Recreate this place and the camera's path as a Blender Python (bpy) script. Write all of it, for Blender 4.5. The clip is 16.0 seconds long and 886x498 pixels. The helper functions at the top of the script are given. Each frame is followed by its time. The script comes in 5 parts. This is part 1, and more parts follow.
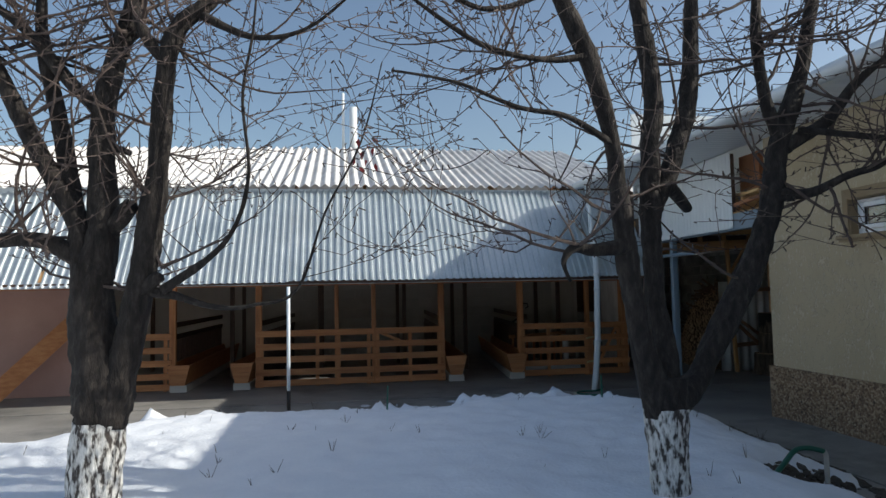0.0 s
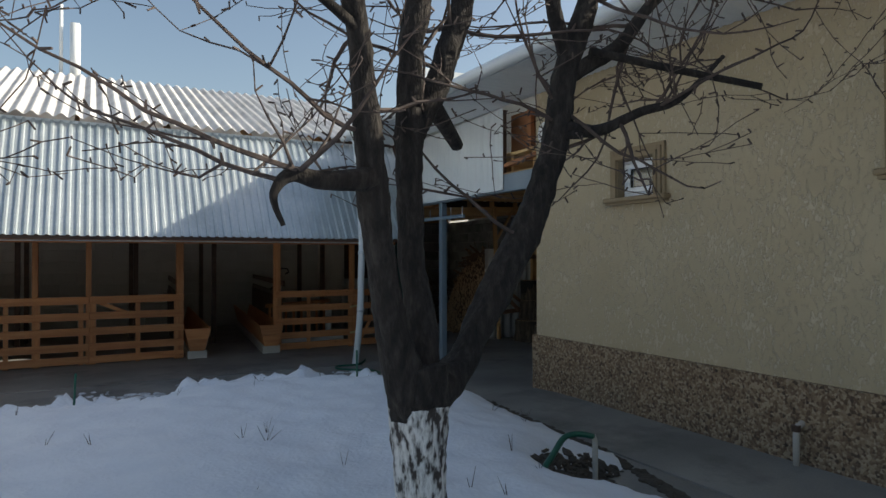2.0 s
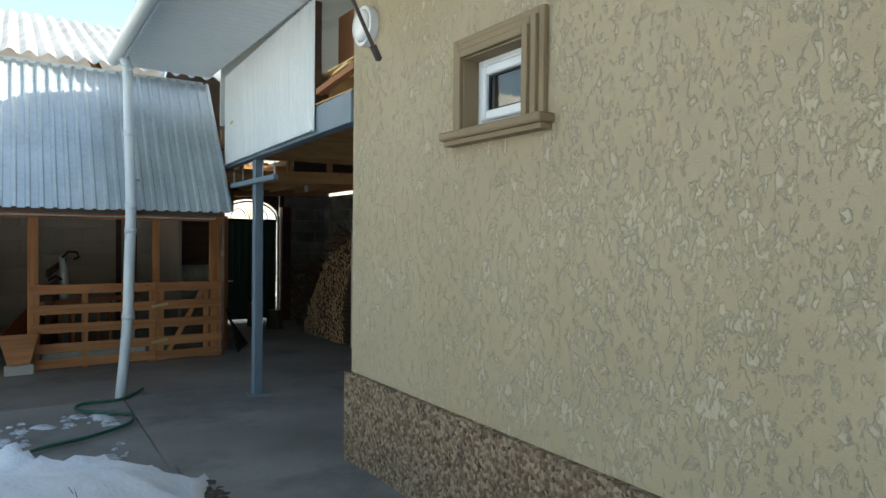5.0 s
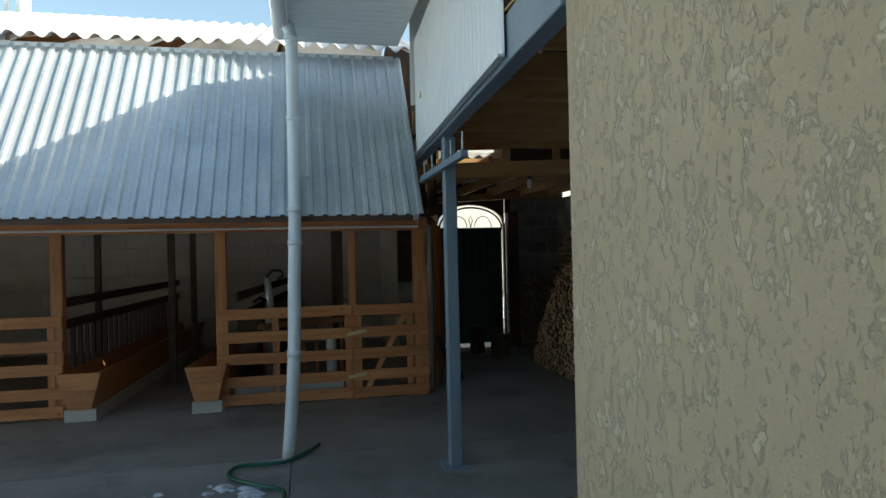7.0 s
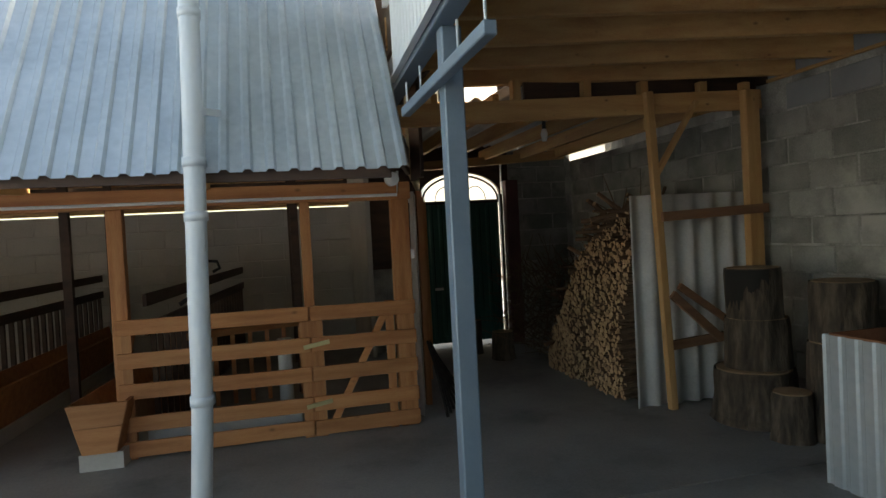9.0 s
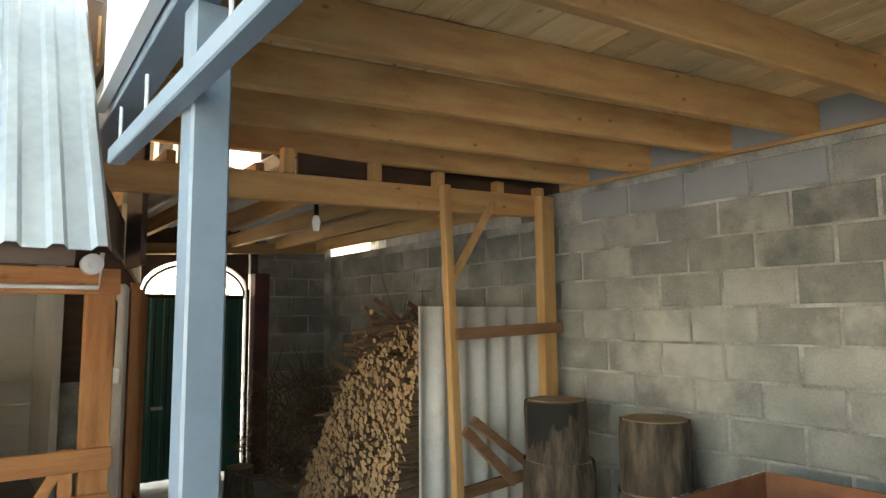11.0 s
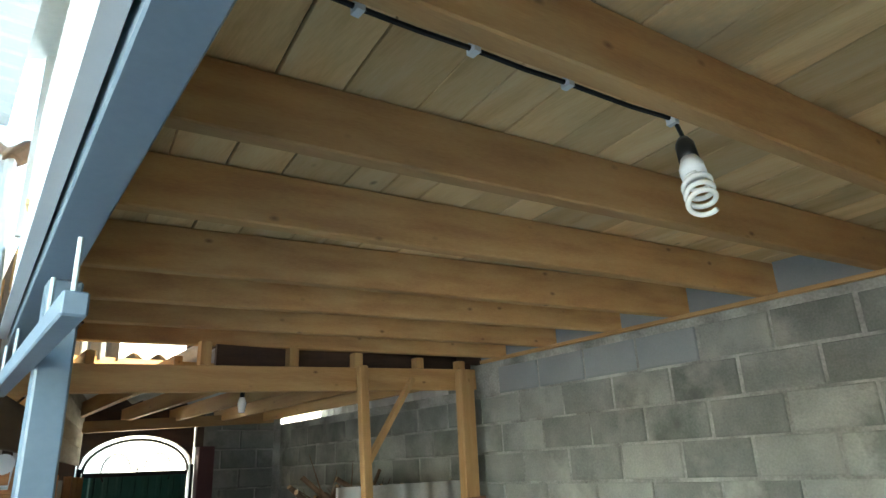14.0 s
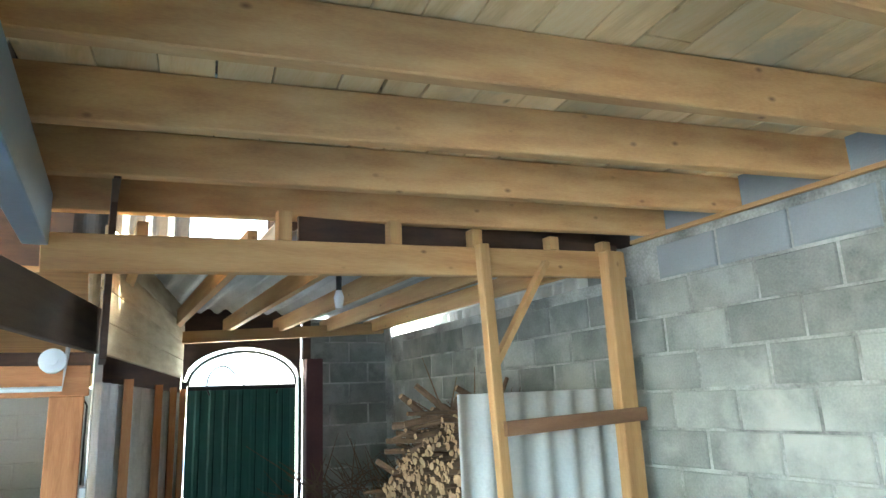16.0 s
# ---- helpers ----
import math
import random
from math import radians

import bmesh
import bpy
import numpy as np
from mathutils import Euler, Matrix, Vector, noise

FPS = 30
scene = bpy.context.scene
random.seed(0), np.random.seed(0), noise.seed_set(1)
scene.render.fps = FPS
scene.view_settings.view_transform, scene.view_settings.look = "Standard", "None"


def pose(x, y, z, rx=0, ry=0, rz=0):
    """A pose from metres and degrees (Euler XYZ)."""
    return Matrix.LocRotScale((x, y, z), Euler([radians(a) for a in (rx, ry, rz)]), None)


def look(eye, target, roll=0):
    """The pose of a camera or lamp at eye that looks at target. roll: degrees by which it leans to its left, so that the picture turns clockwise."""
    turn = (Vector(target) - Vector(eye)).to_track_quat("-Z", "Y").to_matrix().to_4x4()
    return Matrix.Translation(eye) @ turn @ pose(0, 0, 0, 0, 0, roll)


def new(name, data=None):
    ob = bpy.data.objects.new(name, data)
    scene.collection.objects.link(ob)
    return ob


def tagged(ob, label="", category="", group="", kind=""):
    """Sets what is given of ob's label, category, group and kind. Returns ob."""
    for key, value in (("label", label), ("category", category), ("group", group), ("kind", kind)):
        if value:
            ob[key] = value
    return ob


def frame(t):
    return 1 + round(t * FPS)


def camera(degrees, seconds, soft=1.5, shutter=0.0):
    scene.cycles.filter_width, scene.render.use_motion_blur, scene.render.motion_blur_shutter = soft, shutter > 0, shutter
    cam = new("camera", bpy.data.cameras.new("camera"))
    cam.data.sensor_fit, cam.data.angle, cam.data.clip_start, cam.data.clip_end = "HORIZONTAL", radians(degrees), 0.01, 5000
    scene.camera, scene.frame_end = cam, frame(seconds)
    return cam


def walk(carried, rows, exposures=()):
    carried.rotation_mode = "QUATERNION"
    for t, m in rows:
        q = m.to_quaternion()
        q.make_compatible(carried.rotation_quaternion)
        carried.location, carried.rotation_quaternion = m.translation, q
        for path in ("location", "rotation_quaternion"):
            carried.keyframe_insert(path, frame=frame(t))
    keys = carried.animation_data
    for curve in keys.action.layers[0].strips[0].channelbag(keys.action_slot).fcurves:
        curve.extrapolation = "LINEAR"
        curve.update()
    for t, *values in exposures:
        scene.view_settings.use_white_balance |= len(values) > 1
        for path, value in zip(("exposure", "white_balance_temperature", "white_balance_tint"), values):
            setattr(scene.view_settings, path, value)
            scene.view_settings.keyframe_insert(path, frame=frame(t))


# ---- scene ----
cam = camera(68.7, 16.0)
PATH = [
    (0, (-0.21, -0.157, 1.537), (0.103, 1.814, 1.665), -1.1),
    (0.5, (-0.086, -0.069, 1.533), (0.358, 1.877, 1.657), -0.8),
    (1, (-0.014, 0.206, 1.509), (0.587, 2.111, 1.609), -1.9),
    (1.5, (0.148, 0.53, 1.476), (1.0, 2.34, 1.518), -2.4),
    (2, (0.385, 0.861, 1.47), (1.336, 2.62, 1.492), -0.1),
    (2.5, (0.607, 1.258, 1.461), (1.737, 2.908, 1.427), -1.8),
    (3, (0.894, 1.628, 1.453), (2.162, 3.175, 1.451), -2.3),
    (3.2, (1.01, 1.768, 1.443), (2.315, 3.283, 1.423), -1.6),
    (5.3, (3.001, 2.984, 1.485), (3.996, 4.718, 1.473), 1.4),
    (5.5, (3.152, 3.194, 1.455), (4.054, 4.979, 1.49), 1.6),
    (6, (3.434, 3.614, 1.432), (4.112, 5.495, 1.455), 0.2),
    (6.5, (3.624, 4.044, 1.41), (4.074, 5.993, 1.432), 0.3),
    (7, (3.678, 4.5, 1.432), (4.099, 6.455, 1.44), -1.3),
    (7.5, (3.856, 4.979, 1.408), (4.219, 6.945, 1.41), -0.8),
    (8, (3.835, 5.371, 1.403), (4.213, 7.335, 1.402), -1.3),
    (8.2, (3.854, 5.544, 1.395), (4.283, 7.498, 1.36), -2.4),
    (10.3, (4.096, 7.211, 1.445), (4.766, 9.095, 1.419), -0.2),
    (10.5, (4.124, 7.296, 1.461), (4.963, 9.111, 1.514), -0.3),
    (11, (4.235, 7.361, 1.526), (5.434, 8.948, 1.739), -0.5),
    (11.5, (4.365, 7.218, 1.571), (5.572, 8.76, 1.977), -0.2),
    (12, (4.384, 6.991, 1.636), (5.629, 8.455, 2.191), -2.9),
    (12.5, (4.384, 6.827, 1.687), (5.579, 8.301, 2.319), -3.1),
    (13, (4.404, 6.751, 1.726), (5.581, 8.147, 2.543), -3.8),
    (13.5, (4.408, 6.765, 1.722), (5.566, 8.208, 2.483), -3.1),
    (14, (4.405, 6.818, 1.692), (5.588, 8.299, 2.33), -2.6),
    (14.5, (4.56, 6.975, 1.663), (5.653, 8.531, 2.285), -3.0),
    (15, (4.627, 7.185, 1.623), (5.685, 8.78, 2.204), -2.3),
    (15.5, (4.769, 7.49, 1.636), (5.745, 9.145, 2.19), -0.6),
    (16, (4.895, 7.755, 1.586), (5.83, 9.465, 2.034), -2.5),
]
EXPO = [(0.0, 0.0, 6500, 7), (1.5, 0.12, 6800, 7), (2.0, 0.2, 7100, 7), (2.5, 0.4, 7500, 6), (3.0, 0.95, 8000, 6), (3.2, 1.1, 8000, 6), (5.3, 1.6, 7300, 0), (6.0, 1.15, 7200, -1), (6.5, 0.9, 7100, -2), (7.0, 1.15, 7100, -2), (7.5, 1.2, 7300, -2), (8.0, 1.65, 7500, -2), (8.2, 1.7, 7700, 0), (10.3, 2.8, 8800, 8), (11.0, 3.72, 9200, 6), (11.5, 4.05, 8800, 5), (12.0, 4.05, 8500, 2), (12.5, 3.8, 8000, -1), (13.0, 3.6, 7400, -4), (14.5, 3.95, 7300, -5), (15.0, 4.58, 6700, -6), (16.0, 4.85, 6300, -7)]
walk(cam, [(t, look(eye, target, roll)) for t, eye, target, roll in PATH], EXPO)

# ---- world and sun ----
SUN = Vector((1.68, -0.42, 1.0)).normalized()
world = bpy.data.worlds.new("world")
scene.world = world
world.use_nodes = True
wn = world.node_tree
sky = wn.nodes.new("ShaderNodeTexSky")
sky.sky_type, sky.sun_disc = "NISHITA", False
sky.sun_elevation = math.asin(SUN.z)
sky.sun_rotation = math.atan2(SUN.x, SUN.y)
sky.air_density, sky.dust_density = 1.0, 2.0
wn.links.new(sky.outputs[0], wn.nodes["Background"].inputs[0])
wn.nodes["Background"].inputs[1].default_value = 0.14
sun = new("sun", bpy.data.lights.new("sun", "SUN"))
sun.data.energy, sun.data.angle, sun.data.color = 5.0, radians(0.55), (1.0, 0.95, 0.87)
sun.matrix_world = look(SUN * 40, (0, 0, 0))


# ---- materials ----
def material(name, colors, rough=0.7, scale=6.0, metal=0.0, bump=0.15, fine=60.0, stretch=(1, 1, 1), island=0.0, spread=0.25, detail=6.0, coords="Object", stain=None, knots=0.0):
    """A surface of two or more colours mixed by coarse and fine noise, with relief from the same noise."""
    m = bpy.data.materials.new(name)
    m.use_nodes = True
    nt = m.node_tree
    N, L = nt.nodes, nt.links
    bsdf = N["Principled BSDF"]
    tc = N.new("ShaderNodeTexCoord")
    mp = N.new("ShaderNodeMapping")
    mp.inputs["Scale"].default_value = stretch
    L.new(tc.outputs[coords], mp.inputs[0])
    info = N.new("ShaderNodeObjectInfo")
    add = N.new("ShaderNodeVectorMath")
    add.operation = "MULTIPLY_ADD"
    comb = N.new("ShaderNodeCombineXYZ")
    for k in range(3):
        L.new(info.outputs["Random"], comb.inputs[k])
    L.new(comb.outputs[0], add.inputs[0])
    add.inputs[1].default_value = (17.0, 9.0, 23.0)
    L.new(mp.outputs[0], add.inputs[2])
    n1 = N.new("ShaderNodeTexNoise")
    n1.inputs["Scale"].default_value, n1.inputs["Detail"].default_value = scale, detail
    L.new(add.outputs[0], n1.inputs["Vector"])
    n2 = N.new("ShaderNodeTexNoise")
    n2.inputs["Scale"].default_value, n2.inputs["Detail"].default_value = fine, 3.0
    L.new(add.outputs[0], n2.inputs["Vector"])
    mix = N.new("ShaderNodeMath")
    mix.operation = "MULTIPLY_ADD"
    L.new(n2.outputs[0], mix.inputs[0])
    mix.inputs[1].default_value = 0.35
    L.new(n1.outputs[0], mix.inputs[2])
    sub = N.new("ShaderNodeMath")
    sub.operation = "SUBTRACT"
    L.new(mix.outputs[0], sub.inputs[0])
    sub.inputs[1].default_value = 0.175
    ramp = N.new("ShaderNodeValToRGB")
    cr = ramp.color_ramp
    lo, hi = 0.5 - spread, 0.5 + spread
    while len(cr.elements) < len(colors):
        cr.elements.new(0.5)
    for k, c in enumerate(colors):
        cr.elements[k].position = lo + (hi - lo) * k / max(1, len(colors) - 1)
        cr.elements[k].color = (*c, 1)
    L.new(sub.outputs[0], ramp.inputs[0])
    out = ramp.outputs[0]
    if island:
        hsv = N.new("ShaderNodeHueSaturation")
        rng = N.new("ShaderNodeMapRange")
        rng.inputs[3].default_value, rng.inputs[4].default_value = 1 - island, 1 + island
        L.new(info.outputs["Random"], rng.inputs[0])
        L.new(rng.outputs[0], hsv.inputs["Value"])
        L.new(out, hsv.inputs["Color"])
        out = hsv.outputs[0]
    if stain:
        geo = N.new("ShaderNodeNewGeometry")
        for s, color, lo_, hi_ in stain:
            sn = N.new("ShaderNodeTexNoise")
            sn.inputs["Scale"].default_value, sn.inputs["Detail"].default_value, sn.inputs["Roughness"].default_value = s, 7.0, 0.65
            L.new(geo.outputs["Position"], sn.inputs["Vector"])
            sr = N.new("ShaderNodeMapRange")
            sr.inputs[1].default_value, sr.inputs[2].default_value = lo_, hi_
            L.new(sn.outputs[0], sr.inputs[0])
            mx = N.new("ShaderNodeMix")
            mx.data_type = "RGBA"
            L.new(sr.outputs[0], mx.inputs[0])
            L.new(out, mx.inputs[6])
            mx.inputs[7].default_value = (*color, 1)
            out = mx.outputs[2]
    if knots:
        vm = N.new("ShaderNodeMapping")
        vm.inputs["Scale"].default_value = [min(max(q, 1.3), 2.2) for q in stretch]
        L.new(tc.outputs[coords], vm.inputs[0])
        va = N.new("ShaderNodeVectorMath")
        L.new(vm.outputs[0], va.inputs[0])
        L.new(comb.outputs[0], va.inputs[1])
        vo = N.new("ShaderNodeTexVoronoi")
        vo.inputs["Scale"].default_value = knots
        L.new(va.outputs[0], vo.inputs["Vector"])
        kr = N.new("ShaderNodeMapRange")
        kr.inputs[1].default_value, kr.inputs[2].default_value, kr.inputs[3].default_value, kr.inputs[4].default_value = 0.02, 0.11, 0.75, 0.0
        L.new(vo.outputs["Distance"], kr.inputs[0])
        mx = N.new("ShaderNodeMix")
        mx.data_type = "RGBA"
        L.new(kr.outputs[0], mx.inputs[0])
        L.new(out, mx.inputs[6])
        mx.inputs[7].default_value = (0.12, 0.05, 0.02, 1)
        out = mx.outputs[2]
    L.new(out, bsdf.inputs["Base Color"])
    bsdf.inputs["Roughness"].default_value, bsdf.inputs["Metallic"].default_value = rough, metal
    if bump:
        b = N.new("ShaderNodeBump")
        b.inputs["Strength"].default_value, b.inputs["Distance"].default_value = bump, 0.02
        L.new(sub.outputs[0], b.inputs["Height"])
        L.new(b.outputs[0], bsdf.inputs["Normal"])
    return m


def plaster_material():
    """Sand-yellow render with trowelled vertical flakes standing proud of it."""
    m = material("plaster_sand", [(0.42, 0.34, 0.22), (0.48, 0.40, 0.27)], 0.9, 1.3, bump=0.0, fine=140)
    nt = m.node_tree
    N, L = nt.nodes, nt.links
    bsdf = N["Principled BSDF"]
    base = bsdf.inputs["Base Color"].links[0].from_socket
    tc = N.new("ShaderNodeTexCoord")
    mp = N.new("ShaderNodeMapping")
    mp.inputs["Scale"].default_value = (1.4, 1.4, 0.85)
    L.new(tc.outputs["Object"], mp.inputs[0])
    v = N.new("ShaderNodeTexNoise")
    v.inputs["Scale"].default_value, v.inputs["Detail"].default_value, v.inputs["Roughness"].default_value = 25.0, 6.0, 0.66
    v.inputs["Distortion"].default_value = 0.3
    L.new(mp.outputs[0], v.inputs["Vector"])
    c = N.new("ShaderNodeTexNoise")
    c.inputs["Scale"].default_value, c.inputs["Detail"].default_value = 5.0, 2.0
    L.new(tc.outputs["Object"], c.inputs["Vector"])
    cl = N.new("ShaderNodeMath")
    cl.operation = "MULTIPLY_ADD"
    L.new(c.outputs[0], cl.inputs[0])
    cl.inputs[1].default_value = 0.30
    L.new(v.outputs[0], cl.inputs[2])
    r = N.new("ShaderNodeValToRGB")
    r.color_ramp.elements[0].position, r.color_ramp.elements[1].position = 0.67, 0.755
    L.new(cl.outputs[0], r.inputs[0])
    mx = N.new("ShaderNodeMix")
    mx.data_type = "RGBA"
    L.new(r.outputs[0], mx.inputs[0])
    L.new(base, mx.inputs[6])
    mx.inputs[7].default_value = (0.53, 0.456, 0.325, 1)
    L.new(mx.outputs[2], bsdf.inputs["Base Color"])
    g = N.new("ShaderNodeTexNoise")
    g.inputs["Scale"].default_value = 160
    L.new(tc.outputs["Object"], g.inputs["Vector"])
    ad = N.new("ShaderNodeMath")
    ad.operation = "MULTIPLY_ADD"
    L.new(g.outputs[0], ad.inputs[0])
    ad.inputs[1].default_value = 0.25
    L.new(r.outputs[0], ad.inputs[2])
    b = N.new("ShaderNodeBump")
    b.inputs["Strength"].default_value, b.inputs["Distance"].default_value = 0.7, 0.006
    L.new(ad.outputs[0], b.inputs["Height"])
    L.new(b.outputs[0], bsdf.inputs["Normal"])
    return m


def pebble_material():
    """Stone-chip dash: small brown, cream and dark chips."""
    m = bpy.data.materials.new("stone_chip_dash")
    m.use_nodes = True
    nt = m.node_tree
    N, L = nt.nodes, nt.links
    bsdf = N["Principled BSDF"]
    tc = N.new("ShaderNodeTexCoord")
    v = N.new("ShaderNodeTexVoronoi")
    v.inputs["Scale"].default_value = 56
    L.new(tc.outputs["Object"], v.inputs["Vector"])
    r = N.new("ShaderNodeValToRGB")
    cs = [(0.0, (0.05, 0.035, 0.025)), (0.3, (0.16, 0.10, 0.06)), (0.55, (0.26, 0.18, 0.11)), (0.8, (0.40, 0.31, 0.21)), (1.0, (0.12, 0.08, 0.06))]
    while len(r.color_ramp.elements) < len(cs):
        r.color_ramp.elements.new(0.5)
    for e, (p, c) in zip(r.color_ramp.elements, cs):
        e.position, e.color = p, (*c, 1)
    L.new(v.outputs["Color"], r.inputs[0])
    L.new(r.outputs[0], bsdf.inputs["Base Color"])
    b = N.new("ShaderNodeBump")
    b.inputs["Strength"].default_value, b.inputs["Distance"].default_value = 0.9, 0.01
    b.invert = True
    L.new(v.outputs["Distance"], b.inputs["Height"])
    L.new(b.outputs[0], bsdf.inputs["Normal"])
    bsdf.inputs["Roughness"].default_value = 0.85
    return m


def plain(name, color, rough=0.5, metal=0.0, emit=0.0):
    m = bpy.data.materials.new(name)
    m.use_nodes = True
    b = m.node_tree.nodes["Principled BSDF"]
    b.inputs["Base Color"].default_value = (*color, 1)
    b.inputs["Roughness"].default_value, b.inputs["Metallic"].default_value = rough, metal
    if emit:
        b.inputs["Emission Color"].default_value = (*color, 1)
        b.inputs["Emission Strength"].default_value = emit
    return m


def glass_material():
    m = bpy.data.materials.new("window_glass")
    m.use_nodes = True
    b = m.node_tree.nodes["Principled BSDF"]
    b.inputs["Base Color"].default_value = (0.9, 0.95, 0.95, 1)
    b.inputs["Roughness"].default_value = 0.03
    b.inputs["Transmission Weight"].default_value = 1.0
    b.inputs["IOR"].default_value = 1.45
    return m


M_SNOW = material("snow", [(0.78, 0.81, 0.86), (0.88, 0.90, 0.93)], 0.65, 4.0, bump=0.9, fine=38)
M_SLUSH = material("wet_slush", [(0.20, 0.21, 0.22), (0.55, 0.58, 0.62), (0.75, 0.78, 0.82)], 0.35, 9.0, bump=0.3, fine=60)
M_CONC = material("concrete_floor", [(0.17, 0.165, 0.155), (0.25, 0.24, 0.225), (0.33, 0.315, 0.29)], 0.62, 1.1, bump=0.15, fine=70, stain=[(0.9, (0.13, 0.13, 0.125), 0.52, 0.68)])
M_CONC2 = material("pale_concrete_wall", [(0.42, 0.395, 0.355), (0.54, 0.51, 0.465)], 0.9, 1.6, bump=0.25, fine=50)
M_EARTH = material("earth", [(0.05, 0.04, 0.03), (0.11, 0.09, 0.07)], 0.95, 4.0, bump=0.6, fine=40)
M_BLOCK = material("concrete_block", [(0.135, 0.142, 0.13), (0.225, 0.23, 0.213), (0.33, 0.327, 0.30)], 0.95, 3.4, bump=0.7, fine=95, island=0.24, stain=[(1.6, (0.33, 0.32, 0.285), 0.55, 0.70), (2.3, (0.10, 0.108, 0.10), 0.56, 0.72)])
M_BLOCK_NEW = material("concrete_block_fresh", [(0.22, 0.235, 0.245), (0.29, 0.305, 0.315)], 0.9, 3.0, bump=0.35, fine=95, island=0.06)
# mortar-smeared blocks, paler still with light off the floor in their colour
M_BLOCK_PALE = material("concrete_block_smeared_floor_lit", [(0.175, 0.18, 0.167), (0.27, 0.27, 0.25), (0.38, 0.372, 0.34)], 0.95, 3.0, bump=0.45, fine=95, island=0.14, stain=[(1.3, (0.44, 0.43, 0.39), 0.52, 0.68)])
M_MORTAR = material("mortar", [(0.16, 0.16, 0.147), (0.30, 0.295, 0.275), (0.46, 0.45, 0.42)], 0.95, 4.0, bump=0.6, fine=70, spread=0.2)
M_PLASTER = plaster_material()
M_DASH = pebble_material()
M_TRIM = material("brown_stucco_trim", [(0.26, 0.19, 0.11), (0.31, 0.235, 0.145)], 0.85, 4.0, bump=0.1, fine=120)
M_PVC = plain("white_pvc", (0.80, 0.82, 0.84), 0.3)
M_GASKET = plain("rubber_gasket", (0.03, 0.03, 0.03), 0.6)
M_GLASS = glass_material()
M_WHITE = material("white_coated_steel", [(0.66, 0.70, 0.72), (0.74, 0.77, 0.78)], 0.38, 1.2, bump=0.02, fine=30)
M_GALV = material("galvanised_steel", [(0.40, 0.458, 0.487), (0.54, 0.597, 0.62), (0.665, 0.698, 0.71)], 0.38, 1.4, metal=0.5, bump=0.03, fine=26, stain=[(0.7, (0.45, 0.49, 0.50), 0.5, 0.75)])
M_SLATE = material("asbestos_slate", [(0.48, 0.47, 0.46), (0.62, 0.61, 0.60), (0.72, 0.71, 0.69)], 0.9, 2.4, bump=0.2, fine=60, stain=[(1.1, (0.40, 0.39, 0.37), 0.55, 0.75)])
M_BLUE = material("grey_blue_paint", [(0.15, 0.205, 0.255), (0.20, 0.265, 0.325)], 0.42, 3.0, bump=0.04, fine=60)
M_PIPE = material("painted_downpipe", [(0.58, 0.64, 0.68), (0.68, 0.73, 0.76)], 0.4, 2.0, bump=0.03, fine=30)
WOOD = [(0.37, 0.172, 0.068), (0.54, 0.31, 0.13), (0.66, 0.43, 0.205)]
M_WOODX = material("pine_along_x", WOOD, 0.7, 1.7, bump=0.1, fine=30, spread=0.36, knots=4.0, stretch=(0.8, 9, 9), island=0.16)
M_WOODY = material("pine_along_y", WOOD, 0.7, 1.7, bump=0.1, fine=30, spread=0.36, knots=4.0, stretch=(9, 0.8, 9), island=0.16)
M_WOODZ = material("pine_along_z", WOOD, 0.7, 1.7, bump=0.1, fine=30, spread=0.36, knots=4.0, stretch=(9, 9, 0.8), island=0.16)
M_BOARD = material("ceiling_boards", [(0.56, 0.35, 0.15), (0.78, 0.55, 0.28), (0.87, 0.69, 0.42)], 0.8, 1.6, bump=0.1, fine=24, knots=3.4, stain=[(1.3, (0.52, 0.41, 0.25), 0.54, 0.68)], stretch=(7, 0.7, 7), island=0.18, spread=0.34)
M_FENCE = material("stained_pine_fence", [(0.29, 0.10, 0.036), (0.43, 0.18, 0.068), (0.53, 0.26, 0.11)], 0.65, 2.0, bump=0.12, fine=30, stretch=(0.8, 9, 9), island=0.14, spread=0.32, knots=3.0)
M_DARKWOOD = material("dark_brown_timber", [(0.045, 0.025, 0.018), (0.10, 0.055, 0.035)], 0.7, 3.0, bump=0.1, fine=30, stretch=(1, 1, 5))
M_REDWOOD = material("reddish_board", [(0.30, 0.12, 0.05), (0.42, 0.19, 0.09)], 0.75, 2.0, bump=0.08, fine=30)
M_BARK = material("bark", [(0.010, 0.008, 0.007), (0.024, 0.019, 0.016), (0.055, 0.046, 0.039)], 0.95, 30.0, bump=1.0, fine=110, stretch=(1, 1, 0.35), spread=0.24)
M_LOGBARK = material("log_bark", [(0.025, 0.019, 0.014), (0.07, 0.052, 0.038), (0.15, 0.118, 0.085)], 0.95, 11.0, bump=1.0, fine=34, stretch=(1.6, 1.6, 0.35))
M_FENCEZ = material("stained_pine_posts", [(0.29, 0.10, 0.036), (0.43, 0.18, 0.068), (0.53, 0.26, 0.11)], 0.65, 2.2, bump=0.12, fine=30, stretch=(9, 9, 0.8), island=0.12)
M_STICK = material("cut_kindling", [(0.085, 0.05, 0.03), (0.17, 0.105, 0.06)], 0.9, 14.0, bump=0.3)
M_STICKEND = material("kindling_ends", [(0.24, 0.14, 0.075), (0.48, 0.32, 0.185)], 0.85, 20.0, bump=0.1, island=0.35)
M_RUST = material("rust_red_lining", [(0.24, 0.09, 0.045), (0.36, 0.15, 0.08)], 0.85, 6.0, bump=0.1)
M_TWIG = material("twig_bark", [(0.045, 0.03, 0.025), (0.12, 0.088, 0.074)], 0.8, 12.0, bump=0.1)
